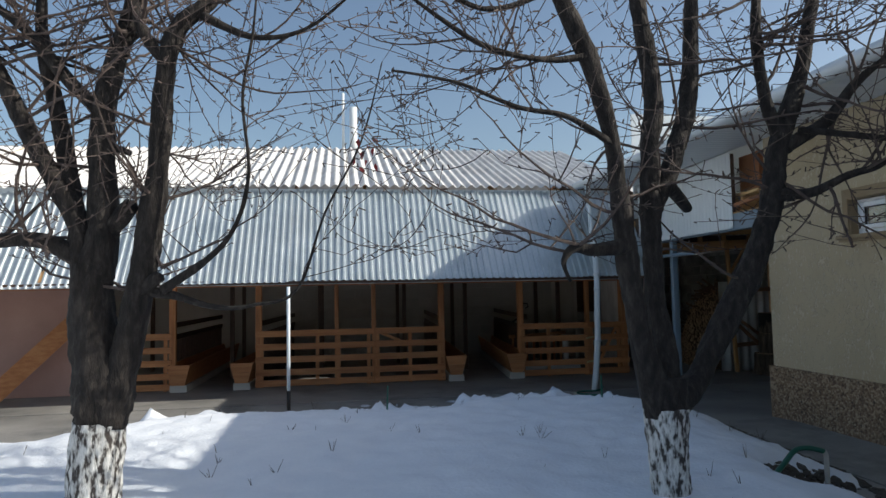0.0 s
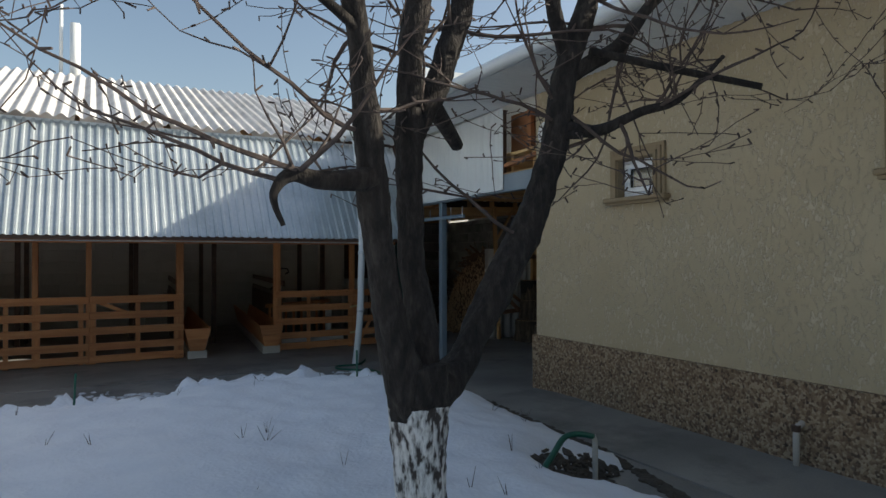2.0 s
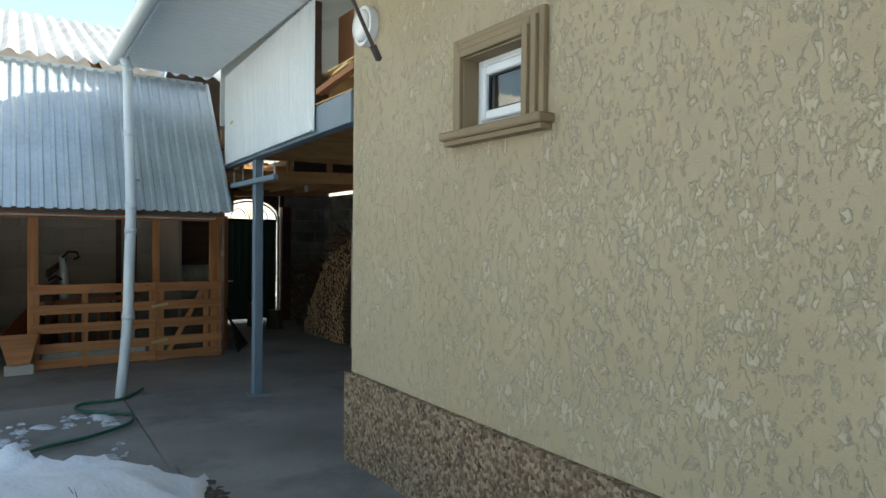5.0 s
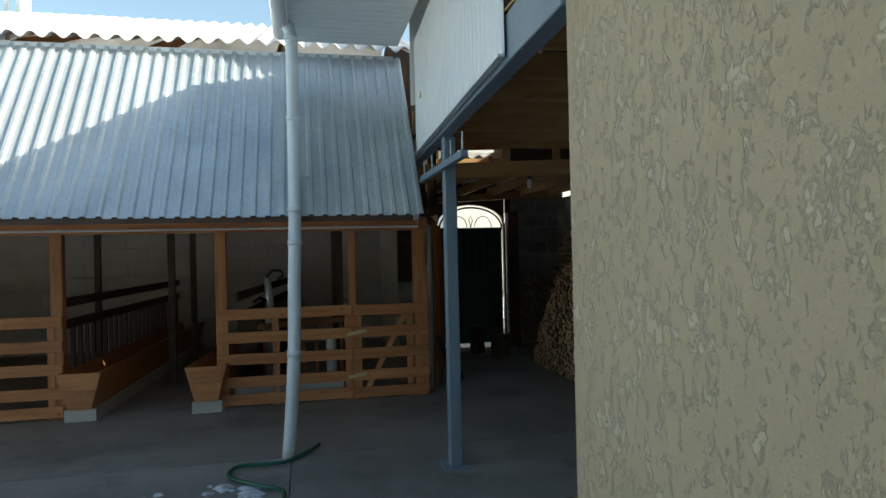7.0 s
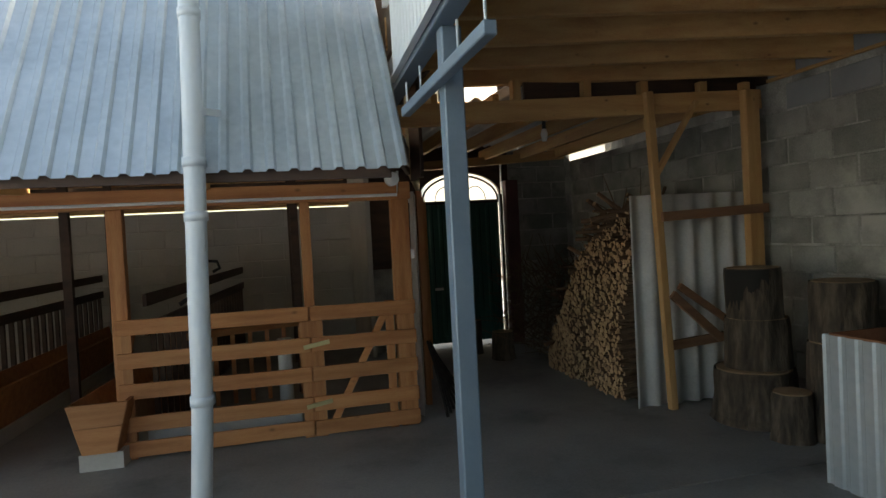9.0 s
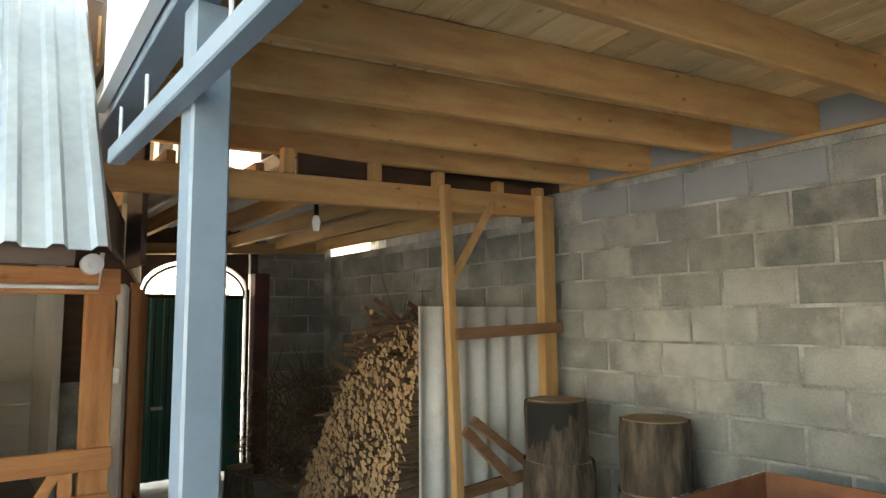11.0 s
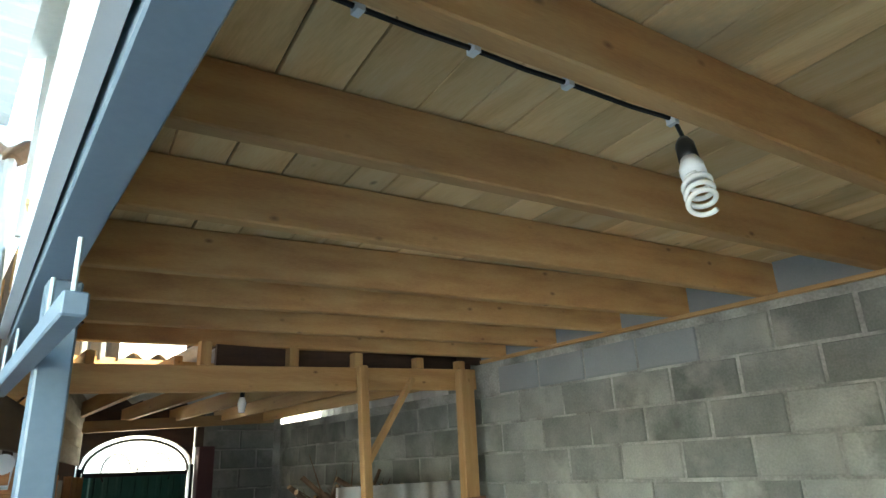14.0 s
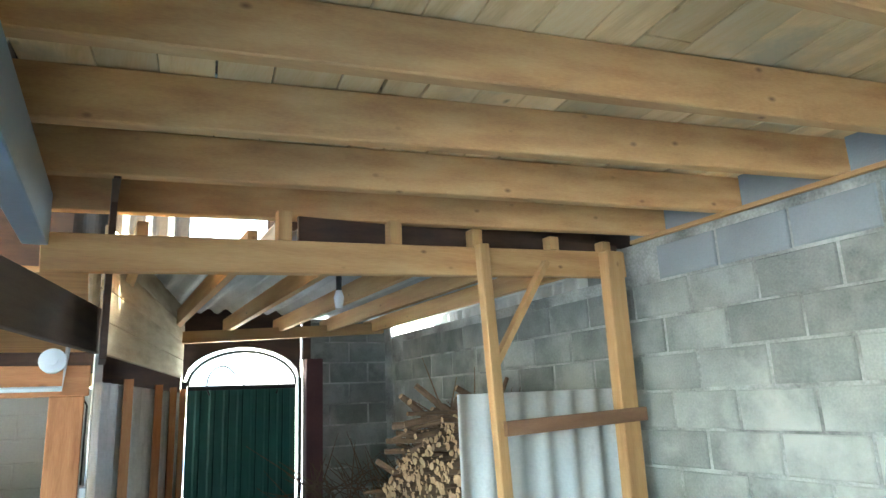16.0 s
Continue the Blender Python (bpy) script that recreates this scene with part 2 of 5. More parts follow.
M_LIME = material("limewashed_bark", [(0.06, 0.05, 0.045), (0.50, 0.49, 0.46), (0.72, 0.71, 0.68)], 0.95, 30.0, bump=1.0, fine=80, stretch=(1.2, 1.2, 0.4), spread=0.10)
M_GREEN = material("dark_green_sheet", [(0.010, 0.075, 0.062), (0.016, 0.105, 0.085)], 0.45, 2.0, bump=0.02)
M_IRON = plain("black_iron", (0.015, 0.015, 0.016), 0.5, 0.4)
M_HOSE = plain("green_hose", (0.01, 0.10, 0.065), 0.4)
M_PINK = material("pink_wall", [(0.42, 0.25, 0.21), (0.50, 0.31, 0.26)], 0.9, 2.0, bump=0.1)
# side boarding, lit part: light from the passage is put into the colour
M_PALEBOARD = material("pale_board_lit", [(0.30, 0.22, 0.13), (0.46, 0.36, 0.22), (0.56, 0.46, 0.30)], 0.8, 2.0, bump=0.15, fine=30, stretch=(2, 1, 8), island=0.15)
# side boarding, shaded part: the shade is put into the colour
M_BROWNPLANK = material("brown_plank_shaded", [(0.10, 0.07, 0.05), (0.17, 0.125, 0.09)], 0.8, 2.5, bump=0.15, fine=40, stretch=(2, 1, 8))
M_OLDWOOD = material("dark_aged_pine", [(0.16, 0.075, 0.04), (0.27, 0.145, 0.08)], 0.8, 2.5, bump=0.12, fine=40, stretch=(1, 8, 8))
# slate darkened so that its colour carries the shade on the upstand sheet
M_SHADESLATE = material("shaded_slate", [(0.07, 0.068, 0.062), (0.13, 0.125, 0.115)], 0.9, 3.0, bump=0.2, fine=60)
M_PIER = material("dark_red_painted_pier", [(0.085, 0.03, 0.032), (0.13, 0.05, 0.05)], 0.7, 4.0, bump=0.15, fine=50)
M_LOGEND = material("sawn_log_end", [(0.22, 0.14, 0.08), (0.36, 0.25, 0.15)], 0.85, 9.0, bump=0.2)
M_CHAR = plain("charred_wood", (0.012, 0.011, 0.010), 0.9)
M_BLACKPL = plain("black_bakelite", (0.012, 0.012, 0.012), 0.35)
M_LAMPGLASS = plain("lamp_tube_white", (0.86, 0.86, 0.84), 0.25)
M_RED = plain("faded_red_cloth", (0.30, 0.06, 0.06), 0.9)
M_BRASS = plain("zinc_hinge", (0.55, 0.50, 0.28), 0.35, 0.8)


# ---- mesh helpers ----
def part(name, bm, mat, parent=None, label="", smooth=False):
    """Links a bmesh as one mesh object, under a thing or part if one is given."""
    me = bpy.data.meshes.new(name)
    bm.normal_update()
    bm.to_mesh(me)
    bm.free()
    if smooth:
        for p in me.polygons:
            p.use_smooth = True
    for m in (mat if isinstance(mat, (list, tuple)) else [mat]):
        me.materials.append(m)
    ob = new(name, me)
    if parent is not None:
        ob.parent = parent
    if label:
        ob["label"] = label
    return ob


def thing(name, label, category, group="", kind=""):
    return tagged(new(name), label, category, group, kind)


def structure(ob, label="", category=""):
    return tagged(ob, label, category, kind="structure")


def box(x0, x1, y0, y1, z0, z1, bm=None, bevel=0.0):
    bm = bm or bmesh.new()
    r = bmesh.ops.create_cube(bm, size=1.0, matrix=Matrix.LocRotScale(((x0 + x1) / 2, (y0 + y1) / 2, (z0 + z1) / 2), None, (abs(x1 - x0), abs(y1 - y0), abs(z1 - z0))))
    if bevel:
        es = list({e for v in r["verts"] for e in v.link_edges})
        bmesh.ops.bevel(bm, geom=es, offset=bevel, segments=1, affect="EDGES")
    return bm


def bar(p, q, w, h, bm=None, bevel=0.0, up=(0, 0, 1)):
    """A squared bar from p to q, w wide and h high."""
    bm = bm or bmesh.new()
    p, q = Vector(p), Vector(q)
    d = q - p
    y = d.normalized()
    x = y.cross(Vector(up))
    if x.length < 1e-3:
        x = Vector((1, 0, 0))
    x.normalize()
    z = x.cross(y)
    m = Matrix((x, y, z)).transposed().to_4x4()
    m.translation = (p + q) / 2
    r = bmesh.ops.create_cube(bm, size=1.0, matrix=m @ Matrix.Diagonal((w, d.length, h, 1)))
    if bevel:
        es = list({e for v in r["verts"] for e in v.link_edges})
        bmesh.ops.bevel(bm, geom=es, offset=bevel, segments=1, affect="EDGES")
    return bm


def tube(points, radii, sides=8, bm=None, caps=True, rough=0.0):
    """A round tube along points; radii one number or one for each point."""
    bm = bm or bmesh.new()
    pts = [Vector(p) for p in points]
    if not isinstance(radii, (list, tuple)):
        radii = [radii] * len(pts)
    rings = []
    ref = None
    for i, p in enumerate(pts):
        d = (pts[min(i + 1, len(pts) - 1)] - pts[max(i - 1, 0)]).normalized()
        if ref is None:
            ref = d.orthogonal().normalized()
        ref = (ref - d * ref.dot(d)).normalized()
        s = d.cross(ref)
        ring = []
        for k in range(sides):
            a = 2 * math.pi * k / sides
            r = radii[i]
            if rough:
                u = Vector((math.cos(a) * 1.3 + p.x, math.sin(a) * 1.3 + p.y, p.z * 3.2))
                r *= 1 + rough * (noise.noise(u * 1.6) + 0.7 * noise.noise(u * 4.5) + 0.4 * noise.noise(u * 11))
            ring.append(bm.verts.new(p + (ref * math.cos(a) + s * math.sin(a)) * r))
        rings.append(ring)
    for a, b in zip(rings, rings[1:]):
        for k in range(sides):
            bm.faces.new((a[k], a[(k + 1) % sides], b[(k + 1) % sides], b[k]))
    if caps:
        bm.faces.new(rings[0][::-1])
        bm.faces.new(rings[-1])
    return bm


def smooth_line(points, steps=5):
    """Catmull-Rom line through points of any length (radius may ride along)."""
    P = [np.array(p, float) for p in points]
    out = []
    for i in range(len(P) - 1):
        a, b, c, d = P[max(i - 1, 0)], P[i], P[i + 1], P[min(i + 2, len(P) - 1)]
        for k in range(steps):
            t = k / steps
            out.append(0.5 * (2 * b + (c - a) * t + (2 * a - 5 * b + 4 * c - d) * t * t + (3 * b - a - 3 * c + d) * t ** 3))
    out.append(P[-1])
    return out


def profile_sheet(prof, length, m, thick=0.0025):
    """A profiled sheet: prof is a line of (x, z) across it; it runs length along y; m places it."""
    bm = bmesh.new()
    rows = []
    n = len(prof)
    for y in (0.0, length):
        for dz in (0.0, -thick):
            rows.append([bm.verts.new(m @ Vector((x, y, z + dz))) for x, z in prof])
    a, b, c, d = rows
    for i in range(n - 1):
        bm.faces.new((a[i], a[i + 1], c[i + 1], c[i]))
        bm.faces.new((b[i + 1], b[i], d[i], d[i + 1]))
        bm.faces.new((a[i + 1], a[i], b[i], b[i + 1]))
        bm.faces.new((c[i], c[i + 1], d[i + 1], d[i]))
    bm.faces.new((a[0], c[0], d[0], b[0]))
    bm.faces.new((c[-1], a[-1], b[-1], d[-1]))
    return bm


def trapezoid(width, pitch, depth, x0=0.0):
    prof = []
    n = max(1, round(width / pitch))
    p = width / n
    for i in range(n):
        x = x0 + i * p
        prof += [(x, 0), (x + 0.52 * p, 0), (x + 0.64 * p, depth), (x + 0.88 * p, depth)]
    prof.append((x0 + width, 0))
    return prof


def wave(width, pitch, depth, x0=0.0, step=8):
    n = max(1, round(width / pitch)) * step
    return [(x0 + width * i / n, depth / 2 * math.cos(2 * math.pi * i / step)) for i in range(n + 1)]


def plane_pose(origin, across, along):
    """Local x runs across, y along, z off the face."""
    x, y = Vector(across).normalized(), Vector(along).normalized()
    z = x.cross(y).normalized()
    m = Matrix((x, y, z)).transposed().to_4x4()
    m.translation = origin
    return m


# ---- ground, pavement, snow ----
bm = bmesh.new()
bmesh.ops.create_grid(bm, x_segments=40, y_segments=40, size=160)
for v in bm.verts:
    v.co.z = -0.06
structure(part("ground", bm, M_SNOW), "snow-covered ground around the yard", "ground")



def path_z(y):
    return 0.11 * max(0.0, min(1.0, (8.0 - y) / 2.0))


def slab(x0, x1, ys, drop):
    """A slab along y whose top follows the fall of the path."""
    bm = bmesh.new()
    rows = [[bm.verts.new((x, y, z)) for x, z in ((x0, -0.06), (x0, path_z(y) - drop), (x1, path_z(y) - drop), (x1, -0.06))] for y in ys]
    for a, b in zip(rows, rows[1:]):
        for k in range(4):
            bm.faces.new((a[k], a[(k + 1) % 4], b[(k + 1) % 4], b[k]))
    bm.faces.new(rows[0])
    bm.faces.new(rows[-1][::-1])
    bmesh.ops.recalc_face_normals(bm, faces=bm.faces[:])
    return bm


FALL = [-9.0, 4.0, 6.0, 6.5, 7.0, 7.5, 8.0, 9.24]
bm = slab(3.572, 8.4, FALL, 0.0)
structure(part("pavement", bm, M_CONC), "smooth grey concrete path along the house", "pavement")
bm = box(-9.0, 3.56, 7.0, 9.24, -0.055, -0.006)
structure(part("pavement", bm, M_CONC), "damp grey concrete strip of the yard", "pavement")
bm = box(-9.0, 1.99, 5.6, 6.988, -0.055, -0.006)
structure(part("pavement", bm, M_CONC), "sunlit beige concrete strip at the snow edge", "pavement")
bm = box(-9.0, 8.4, 9.252, 16.0, -0.05, 0.002)
structure(part("floor", bm, M_CONC), "dusty grey concrete floor of shed and carport", "floor")
bm = slab(2.0, 3.56, [-9.0, 4.0, 6.0, 6.5, 6.99], 0.008)
structure(part("pavement", bm, M_CONC), "grey concrete path beside the snow bed", "pavement")


def snow_edge_x(y):
    return float(np.interp(y, [-9, 2, 3.3, 4.3, 6.4, 6.7, 7.3, 8.4], [2.95, 3.05, 3.25, 3.47, 3.62, 3.55, 3.1, 1.5]))


def snow_edge_y(x):
    return float(np.interp(x, [-9, -3.2, -2.6, -2.25, -2.0, -0.75, 0.4, 0.9, 1.2, 1.6, 2.2, 2.8, 3.15, 3.6], [6.3, 6.4, 6.5, 6.9, 7.3, 7.3, 7.1, 7.15, 7.5, 7.65, 7.35, 7.0, 6.82, 6.5]))


def snow_height(x, y):
    d = min(snow_edge_x(y) - x, (snow_edge_y(x) - y) * 0.9)
    d += 0.10 * noise.noise(Vector((x * 2.3, y * 2.3, 0.0))) + 0.05 * noise.noise(Vector((x * 8, y * 8, 3.0)))
    e = max(0.0, min(1.0, (d + 0.03) / 1.3))
    h = -0.05 + (0.09 if d > 0 else 0.09 * max(0.0, 1 + d / 0.1)) + 0.33 * e * (2 - e) + path_z(y) * (0.6 if d > 0 else 0.3)
    h += 0.035 * noise.noise(Vector((x * 1.1, y * 1.1, 5.0))) * min(1, max(0, d))
    rim = math.exp(-((d - 0.25) / 0.26) ** 2) * max(0.0, min(1.0, (y - 5.9) / 0.8))
    lumps = max(0.0, noise.noise(Vector((x * 3.1, y * 3.1, 8.0)))) + 0.6 * abs(noise.noise(Vector((x * 7.5, y * 7.5, 4.0)))) + 0.35 * abs(noise.noise(Vector((x * 17, y * 17, 2.0))))
    h += rim * (0.01 + 0.19 * lumps)
    if d > 0:
        h += 0.022 * noise.noise(Vector((x * 5, y * 5, 1.0))) + 0.009 * noise.noise(Vector((x * 15, y * 15, 4.0)))
    hole = math.exp(-(((x - 3.02) / 0.50) ** 2 + ((y - 3.68) / 0.36) ** 2) ** 2)
    return h - 0.16 * hole


def grid_sheet(xs, ys, f):
    bm = bmesh.new()
    rows = [[bm.verts.new((x, y, f(x, y))) for x in xs] for y in ys]
    for a, b in zip(rows, rows[1:]):
        for i in range(len(xs) - 1):
            bm.faces.new((a[i], a[i + 1], b[i + 1], b[i]))
    return bm


xs = list(np.arange(-9, -4, 0.25)) + list(np.arange(-4, 3.85, 0.05))
ys = list(np.arange(-8, 1.5, 0.3)) + list(np.arange(1.5, 8.75, 0.05))
structure(part("snow_bed", grid_sheet(xs, ys, snow_height), M_SNOW, smooth=True), "thawing white snow over the garden bed", "snow")

# ---- house ----
HX, HY, SOFF = 4.5, 6.4, 3.17
W1 = (4.735, 5.165, 1.985, 2.31)
W2 = (1.80, 2.87, 1.985, 2.70)
house = thing("house", "sand-plastered house with stone-chip plinth and brown window surrounds", "house")


def wall_with_holes(x0, x1, y0, y1, z0, z1, holes):
    """A wall along y with rectangular openings (ya, yb, za, zb) in order of y."""
    bm = bmesh.new()
    ys = sorted({y0, y1, *[h[0] for h in holes], *[h[1] for h in holes]})
    zs = sorted({z0, z1, *[h[2] for h in holes], *[h[3] for h in holes]})
    keep = {}

    def solid(i, k):
        if not (0 <= i < len(ys) - 1 and 0 <= k < len(zs) - 1):
            return False
        y, z = (ys[i] + ys[i + 1]) / 2, (zs[k] + zs[k + 1]) / 2
        return not any(a < y < b and c < z < d for a, b, c, d in holes)

    def vert(side, i, k):
        if (side, i, k) not in keep:
            keep[side, i, k] = bm.verts.new((x0 if side == 0 else x1, ys[i], zs[k]))
        return keep[side, i, k]

    for i in range(len(ys) - 1):
        for k in range(len(zs) - 1):
            if not solid(i, k):
                continue
            ring = ((i, k), (i + 1, k), (i + 1, k + 1), (i, k + 1))
            bm.faces.new([vert(0, *p) for p in ring])
            bm.faces.new([vert(1, *p) for p in ring[::-1]])
            for (p, q), (di, dk) in zip(zip(ring, ring[1:] + ring[:1]), ((0, -1), (1, 0), (0, 1), (-1, 0))):
                if not solid(i + di, k + dk):
                    bm.faces.new((vert(0, *q), vert(0, *p), vert(1, *p), vert(1, *q)))
    bmesh.ops.recalc_face_normals(bm, faces=bm.faces[:])
    return bm


part("wall", wall_with_holes(HX, HX + 0.3, -9.0, HY, 0.0, 3.6, [W1, W2]), M_PLASTER, house)
part("wall", box(HX + 0.3, 11.0, HY - 0.3, HY, 0.0, 3.6), M_PLASTER, house)
part("wall", box(10.7, 11.0, -9.0, HY - 0.3, 0.0, 3.6), M_PLASTER, house)
part("wall", box(HX + 0.3, 10.7, -9.0, -8.7, 0.0, 3.6), M_PLASTER, house)
bm = box(HX - 0.035, HX - 0.001, -9.0, HY + 0.03, 0.0, 0.645)
box(HX - 0.035, 7.55, HY + 0.001, HY + 0.03, 0.0, 0.645, bm)
part("plinth", bm, M_DASH, house, "brown stone-chip plinth")
bm = bmesh.new()
EAVE_X, RIDGE_X, RIDGE_Z = 3.55, 8.2, 4.75
for a, b in (((EAVE_X - 0.03, 3.22), (RIDGE_X, RIDGE_Z)), ((RIDGE_X, RIDGE_Z), (12.4, 3.2))):
    vs = [bm.verts.new((x, y, z)) for (x, z), y in ((a, -9.6), (b, -9.6), (b, 9.85), (a, 9.85))]
    lo = [bm.verts.new(v.co - Vector((0, 0, 0.05))) for v in vs]
    bm.faces.new(vs)
    bm.faces.new(lo[::-1])
    for k in range(4):
        bm.faces.new((vs[k], lo[k], lo[(k + 1) % 4], vs[(k + 1) % 4]))
part("roof", bm, M_GALV, house)
part("soffit", profile_sheet(trapezoid(19.3, 0.1, 0.006), 0.92, plane_pose((4.49, -9.4, SOFF), (0, 1, 0), (-1, 0, 0))), M_WHITE, house, "white ribbed metal soffit")
bm = tube([(EAVE_X - 0.01, -9.5, 3.17), (EAVE_X - 0.01, 9.7, 3.17)], 0.06, 12)
part("gutter", bm, M_WHITE, house, "white round gutter", True)
bm = box(EAVE_X + 0.04, EAVE_X + 0.055, -9.5, 9.7, 3.12, 3.26)
part("fascia", bm, M_WHITE, house)
part("gable_wall", box(HX + 0.08, 7.6, 9.82, 9.85, 2.66, 4.4), M_WHITE, house)


def window(y0, y1, z0, z1, sash, fr):
    """A white window with stepped brown surround and sill, under the house."""
    r = 0.045
    bm = bmesh.new()
    for q in ((y0 + 0.002, y0 + 0.008, z0, z1), (y1 - 0.008, y1 - 0.002, z0, z1), (y0 + 0.008, y1 - 0.008, z1 - 0.008, z1 - 0.002)):
        box(HX - 0.04, HX + r - 0.001, q[0], q[1], q[2], q[3], bm)
    win = part("window", bm, M_TRIM, house, "brown stepped window surround")
    for w0, w, out in ((0.07, 0.10, 0.028), (0.035, 0.069, 0.045), (0.0, 0.034, 0.06)):
        c, d = z0 - 0.004, z1 + w
        for q in ((y0 - w, y0 - w0, c, d), (y1 + w0, y1 + w, c, d), (y0 - w0, y1 + w0, z1 + w0, d)):
            part("moulding", box(HX - out, HX - 0.001, q[0], q[1], q[2], q[3], bevel=0.003), M_TRIM, win)
    bm = box(HX - 0.085, HX + 0.02, y0 - 0.14, y1 + 0.14, z0 - 0.045, z0 - 0.006, bevel=0.008)
    box(HX - 0.06, HX + 0.01, y0 - 0.125, y1 + 0.125, z0 - 0.068, z0 - 0.046, bm)
    part("sill", bm, M_TRIM, win)
    bm = bmesh.new()
    for q in ((y0, y0 + fr, z0, z1), (y1 - fr, y1, z0, z1), (y0 + fr, y1 - fr, z0, z0 + fr), (y0 + fr, y1 - fr, z1 - fr, z1)):
        box(HX + r, HX + r + 0.06, *q, bm, bevel=0.006)
    part("frame", bm, M_PVC, win, "white plastic frame")
    bm = bmesh.new()
    a, b, c, d = y0 + fr + 0.003, y1 - fr - 0.003, z0 + fr + 0.003, z1 - fr - 0.003
    for q in ((a, a + sash, c, d), (b - sash, b, c, d), (a + sash, b - sash, c, c + sash), (a + sash, b - sash, d - sash, d)):
        box(HX + r - 0.015, HX + r + 0.045, *q, bm, bevel=0.006)
    part("sash", bm, M_PVC, win)
    bm = bmesh.new()
    a, b, c, d = a + sash, b - sash, c + sash, d - sash
    for q in ((a, a + 0.008, c, d), (b - 0.008, b, c, d), (a + 0.008, b - 0.008, c, c + 0.008), (a + 0.008, b - 0.008, d - 0.008, d)):
        box(HX + r + 0.002, HX + r + 0.02, *q, bm)
    part("gasket", bm, M_GASKET, win)
    part("pane", box(HX + r + 0.01, HX + r + 0.016, a + 0.008, b - 0.008, c + 0.008, d - 0.008), M_GLASS, win)


window(*W1, 0.042, 0.036)
window(*W2, 0.065, 0.05)

# ---- carport ----
SX = 4.50          # outer face of the steel frame
carport = thing("carport", "timber-roofed carport on a grey-blue steel frame", "carport")
bm = bar((4.528, HY + 0.01, 2.30), (4.685, 10.50, 2.30), 0.085, 0.20, bevel=0.004)
part("steel_beam", bm, M_BLUE, carport, "grey-blue painted steel beam")
PX, PY = 4.645, 8.74
post = part("steel_post", box(PX - 0.041, PX + 0.041, PY - 0.041, PY + 0.041, 0.0, 2.20, bevel=0.006), M_BLUE, carport, "grey-blue square steel post")
part("base_plate", box(PX - 0.09, PX + 0.09, PY - 0.09, PY + 0.09, 0.0, 0.008), M_BLUE, post)
bm = box(PX - 0.086, PX - 0.042, 8.06, 9.35, 1.965, 2.01, bevel=0.004)
arm = part("bracket_arm", bm, M_BLUE, carport, "steel angle arm with upright pins")
for y in (8.10, 8.40, 9.0, 9.3):
    part("pin", tube([(PX - 0.064, y, 2.01), (PX - 0.064, y, 2.12)], 0.005, 6), M_GALV, arm)
# joists and boards lie askew to the house: far bottom edge of each joist at the beam and at the block wall
JOISTS = ((6.60, 6.46), (7.02, 6.74), (7.63, 7.32), (8.22, 7.78), (8.78, 8.33), (9.42, 8.83), (9.93, 9.30), (10.42, 9.84), (10.93, 10.34))
for a, b in JOISTS:
    part("joist", bar((SX + 0.10, a - 0.028, 2.53), (7.82, b - 0.028, 2.53 + random.uniform(-0.006, 0.006)), 0.055, 0.18, bevel=0.005), M_WOODX, carport)
SKEW = 0.145
x = 3.96
while x < 7.82:
    w = random.choice((0.17, 0.19, 0.21, 0.15, 0.18))
    y0 = max(HY + 0.02, HY + 0.02 + (SX + 0.06 - x) / SKEW)
    y1 = min(10.93 - 0.16 * (x + 0.6 - SX), HY + 0.02 + (7.80 - x) / SKEW)
    if y1 - y0 > 0.3:
        z = 2.632 + random.uniform(0, 0.005)
        joint = random.uniform(y0 + 0.6, y1 - 0.3) if y1 - y0 > 2.5 and random.random() < 0.5 else y1
        for ya, yb in ((y0, joint), (joint + 0.006, y1)):
            if yb - ya > 0.1:
                part("ceiling_board", bar((x + w / 2 + SKEW * (ya - HY), ya, z), (x + w / 2 + SKEW * (yb - HY), yb, z + random.uniform(-0.003, 0.003)), w - random.choice((0.002, 0.003, 0.004, 0.006, 0.012)), 0.022, bevel=0.002), M_BOARD, carport)
    x += w
bm = bmesh.new()
top = [bm.verts.new(p) for p in ((SX + 0.12, HY + 0.02, 2.665), (7.86, HY + 0.02, 2.665), (7.86, 10.45, 2.665), (SX + 0.12, 10.94, 2.665))]
bm.faces.new(top)
bmesh.ops.solidify(bm, geom=bm.faces[:], thickness=0.01)
part("roof_underlay", bm, M_DARKWOOD, carport)
part("wall_plate", box(7.63, 7.85, HY + 0.03, 10.48, 2.412, 2.436, bevel=0.003), M_WOODY, carport)
ENDS = [b for a, b in JOISTS]
for ya, yb in zip(ENDS, ENDS[1:] + [10.62]):
    part("joist_spacer", box(7.72, 7.80, ya + 0.004, yb - 0.06, 2.438, 2.618), M_BLOCK_NEW, carport)
# cross beam towards the gate, with its posts and rails
part("cross_beam", bar((4.70, 10.56, 2.185), (7.63, 10.56, 2.305), 0.06, 0.148, bevel=0.004), M_WOODX, carport)
for x in (5.62, 6.16, 6.62, 7.12, 7.5):
    part("riser", box(x - 0.03, x + 0.03, 10.535, 10.60, 2.26 + 0.041 * (x - 4.70) + 0.002, 2.435), M_WOODZ, carport)
part("cross_board", box(5.70, 7.645, 10.605, 10.63, 2.26, 2.436), M_DARKWOOD, carport)
part("roof_underlay", box(5.66, 7.88, 10.30, 11.06, 2.668, 2.68), M_DARKWOOD, carport)
part("edge_board", bar((4.665, HY + 0.03, 2.649), (4.80, 10.88, 2.649), 0.20, 0.008), M_BOARD, carport)
# boards added over open roof edges to block leaking sun and sky light
part("end_board", box(7.862, 7.88, 10.46, 11.028, 2.437, 2.666), M_DARKWOOD, carport)
